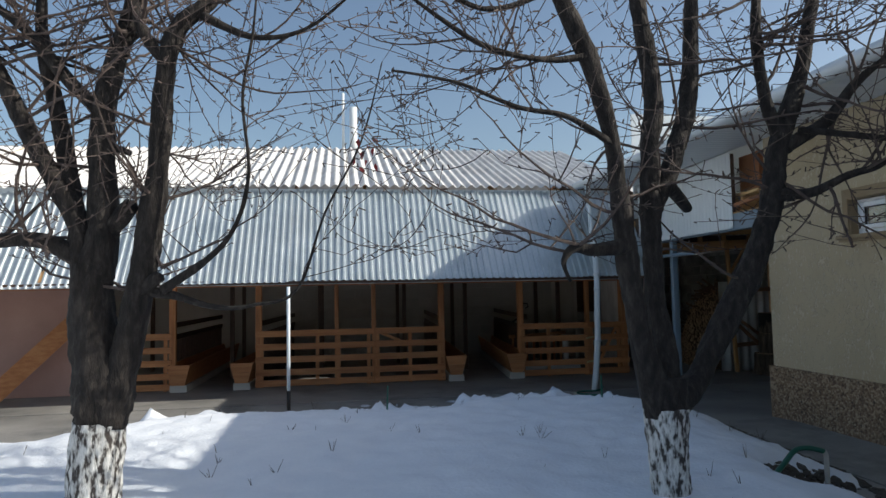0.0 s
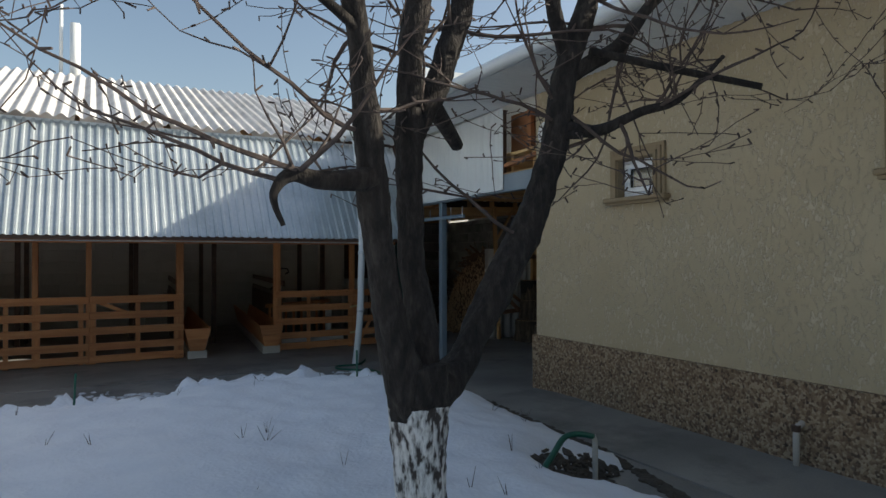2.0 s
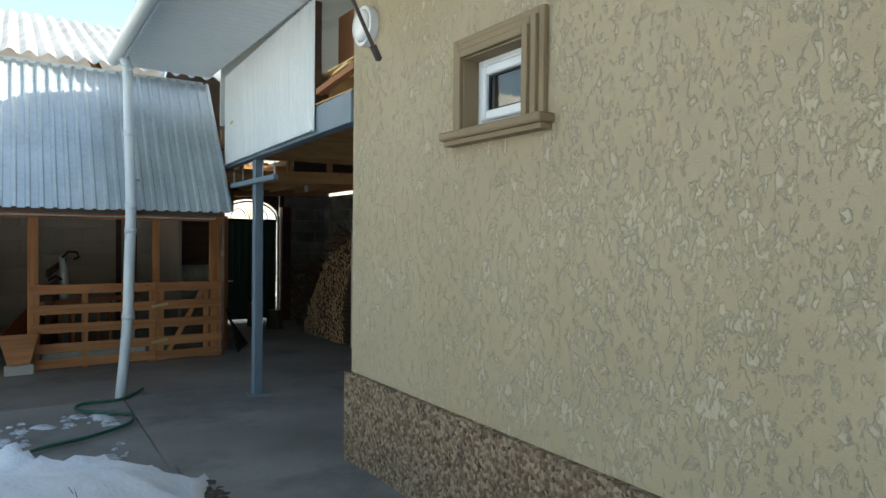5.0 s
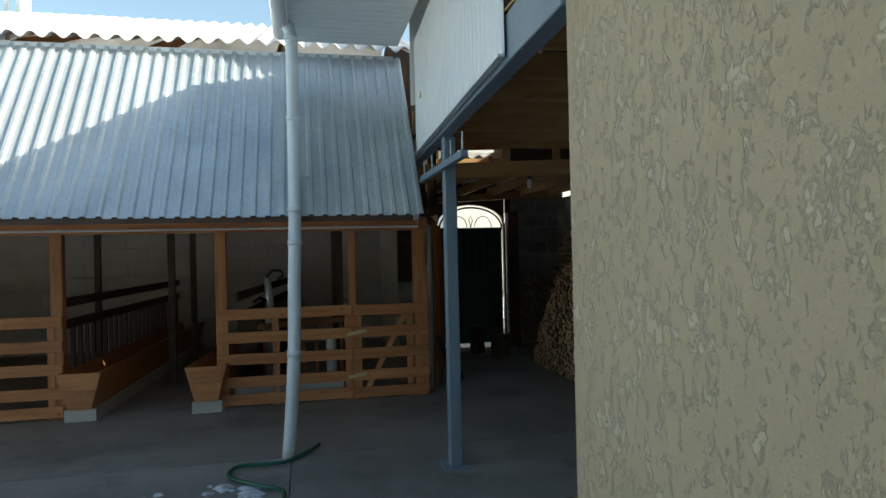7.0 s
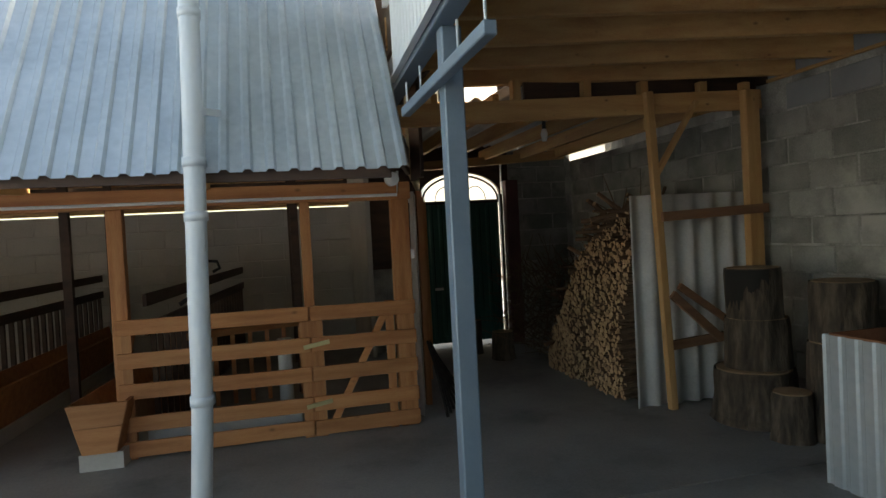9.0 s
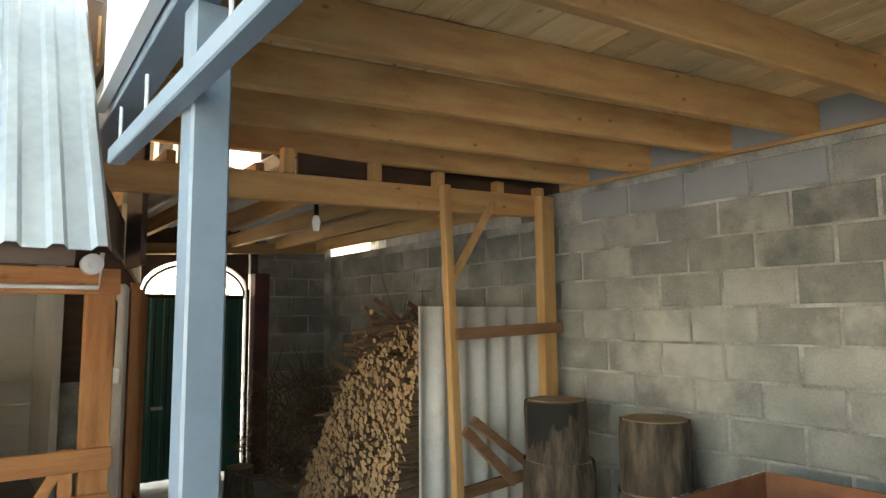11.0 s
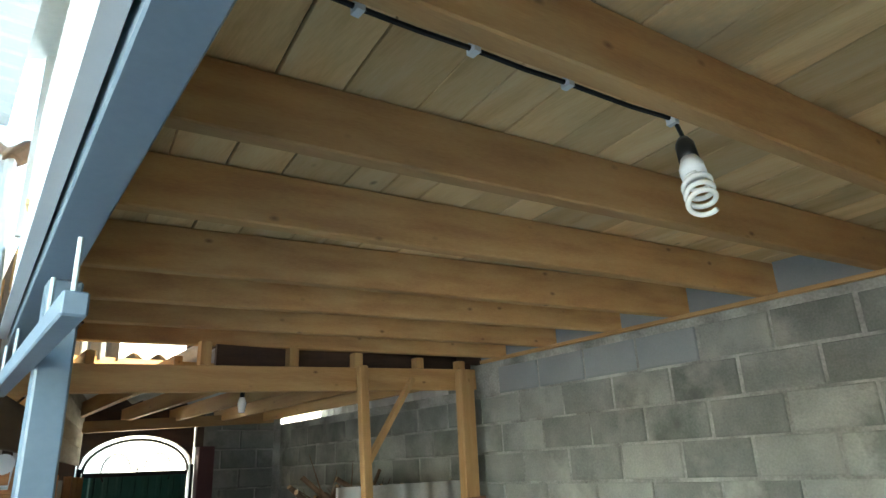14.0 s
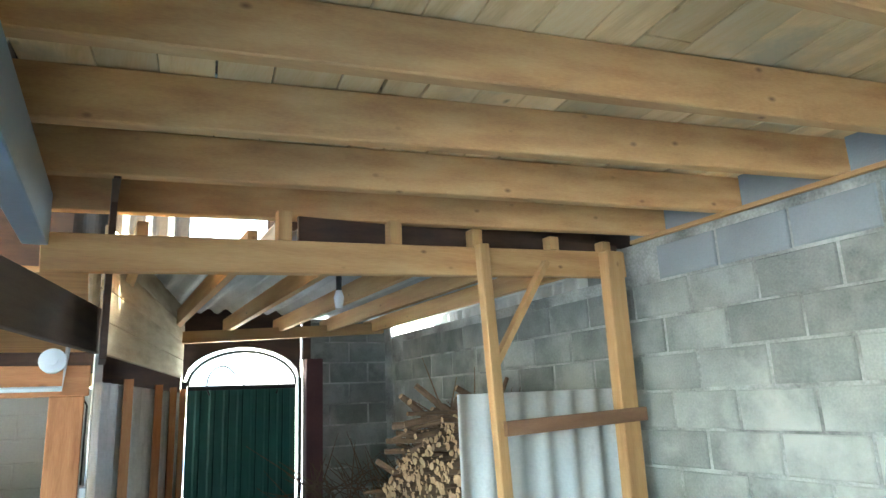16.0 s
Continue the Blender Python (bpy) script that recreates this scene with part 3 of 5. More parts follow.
part("end_board", box(5.66, 7.88, 11.03, 11.055, 2.477, 2.666), M_DARKWOOD, carport)
part("end_board", box(4.605, 4.63, 9.76, 10.90, 2.41, 2.655), M_BROWNPLANK, carport)
part("wall_post", box(7.42, 7.54, 10.45, 10.525, 0.0, 2.36, bevel=0.005), M_WOODZ, carport)
part("slim_post", bar((6.72, 10.495, 0.0), (6.62, 10.495, 2.345), 0.055, 0.06, bevel=0.005), M_WOODZ, carport)
part("brace", bar((6.67, 10.51, 1.74), (7.03, 10.51, 2.28), 0.05, 0.03), M_WOODZ, carport)
part("rail", bar((6.66, 10.44, 1.43), (7.56, 10.43, 1.46), 0.03, 0.07), M_OLDWOOD, carport)
part("rail", bar((6.72, 10.55, 0.46), (7.46, 10.55, 0.51), 0.03, 0.07), M_OLDWOOD, carport)
part("brace", bar((6.72, 10.45, 0.86), (7.12, 10.45, 0.50), 0.03, 0.06), M_OLDWOOD, carport)
part("brace", bar((6.76, 10.42, 0.92), (7.3, 10.42, 0.54), 0.03, 0.05), M_OLDWOOD, carport)
# brown boarded niche between the panel and the house corner
part("panel", profile_sheet(trapezoid(2.72, 0.085, 0.008), 0.92, plane_pose((4.602, 9.74, 2.235), (-0.108, -2.72, 0), (0, 0, 1))), M_WHITE, carport, "white ribbed steel infill panel")
part("panel_trim", bar((4.484, 7.03, 2.228), (4.592, 9.74, 2.228), 0.031, 0.012), M_WHITE, carport)
part("niche_frame", box(SX + 0.0, SX + 0.05, 7.03, 7.085, 2.41, 3.14), M_DARKWOOD, carport)
part("niche_back", box(SX + 0.30, SX + 0.33, HY + 0.02, 7.3, 2.66, 3.15), M_REDWOOD, carport)
part("niche_ledge", bar((SX + 0.03, HY + 0.02, 2.56), (SX + 0.03, 7.02, 2.50), 0.05, 0.04), M_REDWOOD, carport)
part("niche_floor", box(SX + 0.0, SX + 0.29, HY + 0.02, 7.02, 2.405, 2.415), M_WOODY, carport)
part("niche_stud", box(SX + 0.22, SX + 0.28, 6.8, 6.86, 2.66, 3.14), M_REDWOOD, carport)

# ---- passage between carport and gate ----
passage = thing("gate_passage", "timber-joisted slate lean-to before the green gate", "lean-to")
for x in (5.05, 5.50, 5.95, 6.40, 6.85, 7.3):
    part("rafter", bar((x, 10.64, 2.30), (x, 13.85, 2.30), 0.045, 0.12), M_WOODY, passage)
part("beam", bar((5.45, 13.66, 2.17), (7.40, 13.66, 2.28), 0.08, 0.10), M_WOODX, passage)
part("beam", box(5.0, 7.62, 11.2, 11.26, 2.362, 2.42), M_WOODX, passage)
x = 4.8
while x < 7.8:
    y0 = 10.86 if x > 5.4 else 11.25
    part("slate_sheet", profile_sheet(wave(0.90, 0.15, 0.045), 14.4 - y0, plane_pose((x, y0, 2.45), (1, 0, 0), (0, 1, 0.0)), 0.006), M_SLATE, passage)
    x += 0.86
SIDE_A, SIDE_B = Vector((4.925, 11.03, 0.0)), Vector((5.585, 13.75, 0.0))
side_dir = (SIDE_B - SIDE_A).normalized()
# one boarded side in two colours: pale where lit, brown where shaded
for k in range(4):
    z = 1.845 + 0.148 * k
    part("side_board", bar(SIDE_A + Vector((0, 0, z + 0.073)), SIDE_B + Vector((0, 0, z + 0.073)), 0.024, 0.144, bevel=0.003), M_PALEBOARD, passage)
part("side_plank", bar((4.615, 9.86, 1.94), (4.915, 11.02, 1.94), 0.03, 0.20, bevel=0.004), M_BROWNPLANK, passage, "brown plank coloured as the shaded run of the side boarding")
# upstand in the shade-coloured slate, darker than the roof sheets
part("upstand_sheet", profile_sheet(wave(0.52, 0.1, 0.03), 0.40, plane_pose((4.78, 11.21, 2.40), (1, 0, 0), (0, 0, 1)), 0.006), M_SHADESLATE, passage)

# ---- gate ----
GX0, GX1, GY, GZ = 5.66, 6.62, 13.92, 1.76
gate = thing("gate", "closed dark green sheet-metal gate with an iron fanlight", "gate")
part("leaf", profile_sheet(trapezoid(GX1 - GX0, 0.12, 0.012), GZ - 0.05, plane_pose((GX0, GY, 0.05), (1, 0, 0), (0, 0, 1))), M_GREEN, gate)
bm = box(GX0 - 0.05, GX0 - 0.01, GY - 0.03, GY + 0.03, 0.0, GZ + 0.06)
box(GX1 + 0.018, GX1 + 0.05, GY - 0.03, GY + 0.03, 0.0, GZ + 0.08, bm)
box(GX0, GX1, GY - 0.02, GY + 0.02, GZ - 0.02, GZ + 0.02, bm)
part("frame", bm, M_IRON, gate)
cx, rad = (GX0 + GX1) / 2, (GX1 - GX0) / 2
arcp = [(cx + rad * math.cos(a), GY, GZ + 0.02 + 0.30 * math.sin(a)) for a in np.linspace(0, math.pi, 19)]
part("arch", tube(arcp, 0.014, 6), M_IRON, gate)
for s in (-1, 1):
    pts = [(cx + s * (0.06 + 0.13 * (1 - math.cos(a))), GY, GZ + 0.03 + 0.16 * math.sin(a)) for a in np.linspace(0, math.pi * 1.2, 12)]
    part("scroll", tube(pts, 0.007, 5), M_IRON, gate)
part("scroll", tube([(cx, GY, GZ + 0.02), (cx - 0.03, GY, GZ + 0.14), (cx, GY, GZ + 0.2), (cx + 0.03, GY, GZ + 0.14), (cx, GY, GZ + 0.02)], 0.007, 5), M_IRON, gate)
part("bolt", box(GX0 + 0.1, GX0 + 0.2, GY - 0.04, GY - 0.015, 0.7, 0.73), M_WHITE, gate)
bm = bmesh.new()
n = 28
cols = []
for i in range(n + 1):
    u = -1 + 2 * i / n
    x = cx + u * (rad + 0.04)
    z = GZ + 0.05 + 0.31 * math.sqrt(max(0.0, 1 - u * u))
    cols.append([bm.verts.new((x, y, q)) for y in (GY - 0.01, GY + 0.05) for q in (z, 2.5)])
for a, b in zip(cols, cols[1:]):
    bm.faces.new((a[0], b[0], b[1], a[1]))
    bm.faces.new((b[2], a[2], a[3], b[3]))
    bm.faces.new((a[0], a[2], b[2], b[0]))
bmesh.ops.recalc_face_normals(bm, faces=bm.faces[:])
structure(part("wall_over_gate", bm, M_DARKWOOD), "dark boarding over the gate arch", "wall")
structure(part("wall_over_gate", box(4.95, GX0 - 0.06, GY - 0.01, GY + 0.05, 1.0, 2.5), M_DARKWOOD), "dark boarding beside the gate arch", "wall")
structure(part("wall_over_gate", box(GX1 + 0.062, 6.76, GY - 0.01, GY + 0.05, 2.0, 2.5), M_DARKWOOD), "dark boarding beside the gate arch", "wall")
structure(part("gate_pier", box(6.682, 6.84, 13.78, 13.905, 0.0, 2.0, bevel=0.006), M_PIER), "dark red painted pier beside the gate", "pier")

# ---- shed: open livestock shelter with mansard roof ----
EY, EZ, KY, KZ, RY, RZ = 9.24, 1.71, 10.27, 3.17, 13.9, 4.66
FY = 10.97
shed = thing("shed", "long livestock shed under galvanised and slate roofing", "shed")
steep = Vector((0, KY - EY, KZ - EZ))
for i in range(13):
    x = 4.562 - 1.1 * (i + 1)
    dz = -0.006 * (i % 2)
    part("roof_sheet", profile_sheet(trapezoid(1.1, 0.1, 0.019), steep.length, plane_pose((x, EY - 0.003 * (i % 2), EZ + dz - 0.012 * max(0, i - 4)), (1, 0, 0), steep)), M_GALV, shed)
flat = Vector((0, RY - KY + 0.1, RZ - KZ - 0.06))
for i in range(13):
    x = 4.75 - 1.1 * (i + 1)
    part("slate_sheet", profile_sheet(wave(1.1, 0.157, 0.05), flat.length, plane_pose((x, KY - 0.1, KZ + 0.06 + 0.004 * (i % 2) - 0.012 * max(0, i - 4)), (1, 0, 0), flat), 0.006), M_SLATE, shed)
bm = bmesh.new()
vs = [bm.verts.new(p) for p in ((-9.6, RY - 0.02, RZ - 0.05), (4.9, RY - 0.02, RZ - 0.05), (4.9, 17.4, 3.0), (-9.6, 17.4, 3.0))]
bm.faces.new(vs)
bmesh.ops.solidify(bm, geom=bm.faces[:], thickness=0.02)
part("rear_roof", bm, M_SLATE, shed)
part("kink_board", box(-9.6, 4.5, KY - 0.01, KY + 0.02, KZ - 0.12, KZ + 0.02), M_WHITE, shed)
part("front_beam", box(-9.6, 4.9, FY - 0.06, FY + 0.06, 1.66, 1.785, bevel=0.004), M_FENCE, shed)
part("conduit", tube([(-9.0, FY - 0.075, 1.69), (4.80, FY - 0.075, 1.69), (4.81, FY - 0.075, 1.86)], 0.011, 6), M_WHITE, shed)
part("eave_board", box(-9.6, 4.48, EY + 0.02, EY + 0.05, EZ - 0.04, EZ + 0.015), M_DARKWOOD, shed)
for x in np.arange(-8.6, 4.6, 1.1):
    part("rafter_tail", bar((x, EY + 0.06, EZ + 0.0), (x, FY, 1.80), 0.04, 0.05), M_WOODY, shed)
    part("rafter", bar((x, EY + 0.07, EZ + 0.02), (x, KY + 0.06, KZ - 0.06), 0.05, 0.06), M_WOODY, shed)
    part("rafter", bar((x, KY + 0.06, KZ - 0.04), (x, RY - 0.05, RZ - 0.12), 0.05, 0.10), M_WOODY, shed)
part("loft_floor", box(-9.6, 4.86, FY + 0.07, 15.4, 2.2, 2.225), M_WOODX, shed)
part("back_wall", box(-9.6, 4.93, 15.3, 15.5, 0.0, 1.83), M_CONC2, shed, "pale rough concrete back wall")
part("back_beam", box(-9.6, 4.93, 15.35, 15.45, 1.855, 1.98), M_WOODX, shed)
part("back_boarding", box(-9.6, 4.93, 15.46, 15.5, 1.98, 4.1), M_DARKWOOD, shed)
# gable end boarded up, added to keep the sun out of the shed
bm = bmesh.new()
gab = [(10.98, 2.43), (15.5, 2.43), (15.5, 3.9), (13.9, RZ - 0.12), (KY + 0.1, KZ - 0.05), (KY + 0.05, 2.43)]
fr = [bm.verts.new((4.925, y, z)) for y, z in gab]
bk = [bm.verts.new((4.95, y, z)) for y, z in gab]
bm.faces.new(fr)
bm.faces.new(bk[::-1])
for k in range(len(gab)):
    bm.faces.new((fr[k], bk[k], bk[(k + 1) % len(gab)], fr[(k + 1) % len(gab)]))
bmesh.ops.recalc_face_normals(bm, faces=bm.faces[:])
part("gable", bm, M_DARKWOOD, shed)
part("corner_board", box(4.925, 4.95, 10.63, 10.97, 1.79, 2.6), M_DARKWOOD, shed)
# side towards the gate: slate sheets on slim posts
for i in range(3):
    part("side_sheet", profile_sheet(wave(0.92, 0.15, 0.045), 1.70, plane_pose(SIDE_A + side_dir * (0.02 + 0.92 * i) + Vector((0, 0, 0.02)), side_dir, (0, 0, 1)), 0.006), M_SLATE, shed)
side_off = Vector((side_dir.y, -side_dir.x, 0)) * 0.05
for d in (0.42, 1.35, 2.0, 2.55):
    p = SIDE_A + side_dir * d + side_off
    part("side_post", box(p.x - 0.022, p.x + 0.022, p.y - 0.03, p.y + 0.03, 0.0, 1.745), M_FENCEZ, shed)
part("side_wall", box(4.932, 4.99, 13.70, 15.5, 0.0, 2.44), M_CONC2, shed)
POSTS = [(4.82, 0.13), (4.14, 0.07), (2.91, 0.10), (1.50, 0.10), (0.34, 0.07), (-0.28, 0.07), (-1.55, 0.10), (-2.9, 0.10), (-4.25, 0.10), (-5.7, 0.1), (-7.2, 0.1)]
for x, w in POSTS:
    part("post", box(x - w / 2, x + w / 2, FY - 0.045, FY + 0.045, 0.0, 1.66, bevel=0.004), M_FENCEZ, shed)
for x in (4.1, 2.2, 1.0, -0.6, -2.2, -4):
    for y in (12.4, 13.9):
        part("inner_post", box(x - 0.035, x + 0.035, y - 0.035, y + 0.035, 0.0, 2.2), M_DARKWOOD, shed)


def stall_fence(x0, x1, uprights, diag=None, gap=None):
    """Five stained boards on uprights, between two posts of the shed front."""
    f = thing("stall_fence", "reddish stained pine stall fence of five boards", "fence", "stall fences")
    for k, z in enumerate((0.02, 0.19, 0.40, 0.61, 0.825)):
        part("board", bar((x0, FY - 0.065, z + 0.052 + random.uniform(-0.004, 0.004)), (x1, FY - 0.065, z + 0.052 + random.uniform(-0.004, 0.004)), 0.024, 0.102, bevel=0.003), M_FENCE, f)
    for x in uprights:
        part("upright", box(x - 0.03, x + 0.03, FY - 0.0525, FY - 0.0455, 0.0, 0.93), M_FENCEZ, f)
    for p, q in diag or []:
        part("brace", bar((p[0], FY - 0.05, p[1]), (q[0], FY - 0.05, q[1]), 0.02, 0.05), M_FENCE, f)
    return f


stall_fence(2.88, 4.125, (2.94, 3.4, 4.09))
g = stall_fence(4.135, 4.89, (4.19, 4.70), [((4.27, 0.1), (4.66, 0.83))])
g["label"], g.name = "reddish stained pine stall gate with diagonal brace", "stall_gate"
for z in (0.665, 0.245):
    part("hinge", bar((4.08, FY - 0.085, z - 0.02), (4.26, FY - 0.085, z + 0.01), 0.008, 0.03), M_BRASS, g, "zinc strap hinge")
stall_fence(0.35, 1.55, (0.40, 0.95, 1.45), [((0.45, 0.85), (0.9, 0.65))])
stall_fence(-1.6, 0.34, (-1.5, -0.6, -0.25, 0.25))
stall_fence(-4.3, -2.9, (-4.2, -3.6, -3.0))


def manger(x0, skew, y0, y1, side):
    """A splayed feed trough that runs into the shed on a low kerb, with a slatted rail on its stall side."""
    f = thing("manger", "long splayed wooden feed trough on a concrete kerb", "manger", "feed troughs")

    def at(y, dx):
        return x0 + dx + skew * (y - y0) / (y1 - y0)

    def strip(name, a, b, ya, yb, mat, thick=0.022):
        bm = bmesh.new()
        n = Vector((b[1] - a[1], 0, a[0] - b[0])).normalized() * thick
        v = [bm.verts.new((at(y, p[0]) + o * n.x, y, p[1] + o * n.z)) for y in (ya, yb) for o in (0, 1) for p in (a, b)]
        for q in ((0, 1, 3, 2), (4, 6, 7, 5), (0, 4, 5, 1), (2, 3, 7, 6), (0, 2, 6, 4), (1, 5, 7, 3)):
            bm.faces.new([v[k] for k in q])
        bmesh.ops.recalc_face_normals(bm, faces=bm.faces[:])
        return part(name, bm, mat, f)

    lo0, lo1, hi0, hi1 = 0.08, 0.28, 0.0, 0.36
    for a, b, c, d in ((0.115, 0.28, lo0, lo1), (0.283, 0.43, None, None)):
        bm = bmesh.new()
        w = [hi0 + (lo0 - hi0) * (0.43 - z) / 0.315 for z in (a, b)]
        u = [hi1 + (lo1 - hi1) * (0.43 - z) / 0.315 for z in (a, b)]
        v = [bm.verts.new((x0 + px, y, pz)) for y in (y0, y0 + 0.025) for px, pz in ((w[0], a), (u[0], a), (u[1], b), (w[1], b))]
        bm.faces.new(v[:4])
        bm.faces.new(v[:3:-1])
        for k in range(4):
            bm.faces.new((v[k], v[(k + 1) % 4], v[4 + (k + 1) % 4], v[4 + k]))
        bmesh.ops.recalc_face_normals(bm, faces=bm.faces[:])
        part("end_board", bm, M_FENCE, f)
    strip("side_board", (lo0, 0.115), (hi0, 0.43), y0 + 0.027, y1, M_FENCE)
    strip("side_board", (lo1, 0.115), (hi1, 0.43), y0 + 0.027, y1, M_FENCE, -0.022)
    strip("floor_board", (lo0, 0.13), (lo1, 0.13), y0 + 0.03, y1, M_FENCE, 0.02)
    strip("kerb", (lo0 - 0.03, 0.0), (lo0 - 0.03, 0.11), y0 + 0.03, y1, M_CONC2, 0.26)
    rx = hi0 - 0.04 if side < 0 else hi1 + 0.04
    for z in (0.80, 1.0):
        strip("rail", (rx, z), (rx, z + 0.085), y0 + 0.3, y1, M_DARKWOOD, 0.025)
    for yy in np.arange(y0 + 0.5, y1, 0.17):
        part("slat", box(at(yy, rx) - 0.017, at(yy, rx) + 0.017, yy - 0.02, yy + 0.02, 0.0, 0.81), M_DARKWOOD, f)
    return f


manger(2.60, 0.45, FY - 0.22, 15.25, 1)
manger(1.54, 0.25, FY - 0.22, 15.25, -1)
manger(-1.98, 0.3, FY - 0.22, 15.25, 1)
manger(-2.95, 0.1, FY - 0.22, 15.25, -1)
lamp = thing("junction_box", "round cream junction box on the shed beam", "junction box")
part("body", tube([(4.76, FY - 0.085, 1.80), (4.76, FY - 0.135, 1.80)], 0.05, 20), M_PVC, lamp)
part("cap", tube([(4.76, FY - 0.136, 1.80), (4.76, FY - 0.15, 1.80)], 0.02, 12), M_PVC, lamp)
sb = thing("socket_box", "small white plastic box on the shed corner post", "socket")
part("body", box(4.886, 4.915, FY - 0.03, FY + 0.03, 1.22, 1.29, bevel=0.004), M_PVC, sb)
part("cord", tube([(4.893, FY, 1.30), (4.895, FY - 0.01, 1.62), (4.86, FY - 0.05, 1.68)], 0.004, 6), M_IRON, sb)
structure(part("wall_end", box(-9.6, -4.35, 10.9, 11.1, 0.0, 1.66), M_PINK), "faded pink plastered end wall of the shed", "wall")
plank = thing("leaning_plank", "broad reddish plank leaning against the pink wall", "plank")
part("board", bar((-5.3, 10.3, 0.05), (-4.2, 10.72, 1.25), 0.05, 0.26), M_FENCE, plank)

# ---- block walls: cores here, blocks at the end ----
wall_b = structure(part("wall_east", box(7.649, 7.85, HY + 0.03, 10.64, 0.0, 2.41), M_MORTAR), "grey concrete block wall with pale mortar", "wall")
wall_c = structure(part("wall_east", box(7.649, 7.85, 10.641, 14.2, 0.0, 2.235), M_MORTAR), "grey concrete block wall of the passage", "wall")
bm = box(6.765, 7.645, 13.98, 14.2, 0.0, 2.4)
part("end_block", box(7.655, 7.845, 10.64, 10.90, 2.236, 2.43), M_BLOCK, wall_c)
wall_n = structure(part("wall_north", bm, M_MORTAR), "grey concrete block wall beside the gate", "wall")
structure(part("wall_north", box(4.95, GX0 - 0.06, 13.92, 14.1, 0.0, 1.0), M_MORTAR), "low wall stub beside the gate", "wall")

# added sheets: corrugated backing for the eaves gap, tall enough to block sun
for k in range(4):
    structure(part("yard_fence", profile_sheet(wave(0.95, 0.15, 0.045), 2.9, plane_pose((8.15, 10.2 + 0.95 * k, 0.0), (0, 1, 0), (0, 0, 1)), 0.006), M_SLATE), "pale corrugated sheets added behind the passage wall to block sun", "fence")

# ---- surroundings that close the place ----
for i, (x0, x1, y0, y1, h) in enumerate(((-30, -22, 4, 16, 4.5), (-16, 2, -32, -24, 4.0), (8, 24, 24, 32, 4.5))):
    b = thing("neighbour_house", "plain pale neighbouring house beyond the yard", "house")
    part("wall", box(x0, x1, y0, y1, -0.05, h), M_CONC2, b)
    part("roof", bar(((x0 + x1) / 2, y0 - 0.4, h + 0.5), ((x0 + x1) / 2, y1 + 0.4, h + 0.5), x1 - x0 + 1, 1.0), M_SLATE, b)

# ---- downpipe, poles, hose ----
pipe = thing("downpipe", "pale painted metal downpipe with a bent foot", "downpipe")
run = [(3.56, 9.46, 3.15), (3.62, 9.40, 3.05), (3.625, 9.32, 2.4), (3.625, 9.19, 1.75), (3.61, 9.18, 1.2), (3.60, 9.18, 0.75), (3.57, 9.20, 0.3), (3.545, 9.23, 0.0)]
part("tube", tube([p[:3] for p in smooth_line(run, 3)], 0.045, 14), M_PIPE, pipe, smooth=True)
for z, x, y in ((0.74, 3.60, 9.18), (1.52, 3.62, 9.182), (1.75, 3.625, 9.19), (2.42, 3.625, 9.325), (3.03, 3.62, 9.395)):
    part("collar", tube([(x, y, z - 0.02), (x, y, z + 0.02)], 0.051, 14), M_PIPE, pipe, smooth=True)
part("wall_tie", bar((3.64, 9.25, 1.98), (3.72, 9.42, 2.0), 0.02, 0.03), M_PIPE, pipe)

pole = thing("clothes_pole", "thin pale steel pole standing in the snow", "pole")
part("shaft", tube([(-0.85, 8.08, 0.0), (-0.85, 8.08, 1.62)], 0.022, 10), M_PIPE, pole, smooth=True)
part("foot", tube([(-0.85, 8.08, -0.02), (-0.85, 8.08, 0.35)], 0.0235, 10), M_IRON, pole, smooth=True)
for x, y, h, lean in ((0.25, 6.75, 0.55, 0.02), (2.5, 6.4, 0.62, -0.01)):
    st = thing("garden_stake", "thin green garden stake pushed into the snow", "stake", "garden stakes")
    part("rod", tube([(x, y, 0.0), (x + lean, y, h)], 0.009, 6), M_HOSE, st)

hose = thing("garden_hose", "dark green garden hose lying on wet concrete", "hose")
pts = [(2.2, 7.25, 0.02), (2.60, 7.55, 0.02), (2.86, 7.86, 0.022), (3.2, 8.0, 0.022), (3.48, 8.22, 0.022), (3.53, 8.5, 0.022), (3.36, 8.66, 0.022), (3.18, 8.86, 0.022), (3.22, 9.05, 0.022), (3.40, 9.05, 0.022), (3.55, 9.08, 0.022), (3.70, 9.3, 0.022), (3.76, 9.42, 0.022)]
part("tube", tube([tuple(p) for p in smooth_line(pts, 5)], 0.014, 8), M_HOSE, hose, smooth=True)

# slush left on the wet concrete
bm = bmesh.new()
for k in range(900):
    cx, cy = random.uniform(-0.2, 3.4), random.gauss(8.15, 0.35)
    if noise.noise(Vector((cx * 1.8, cy * 1.8, 9.0))) < -0.05 or cy > 8.95 or snow_edge_y(cx) > cy + 0.1:
        continue
    r = 0.012 + 0.045 * random.random() ** 3
    n = 7
    vs = [bm.verts.new((cx + r * random.uniform(0.6, 1.2) * math.cos(2 * math.pi * a / n) * 1.5, cy + r * random.uniform(0.5, 1.1) * math.sin(2 * math.pi * a / n), -0.007)) for a in range(n)]
    tp = [bm.verts.new(((v.co.x - cx) * 0.6 + cx, (v.co.y - cy) * 0.6 + cy, 0.004 + r * 0.12)) for v in vs]
    for i in range(n):
        bm.faces.new((vs[i], vs[(i + 1) % n], tp[(i + 1) % n], tp[i]))
    bm.faces.new(tp)
tagged(part("slush", bm, M_SLUSH), "thin wet slush patches on the concrete", "slush", kind="stuff")

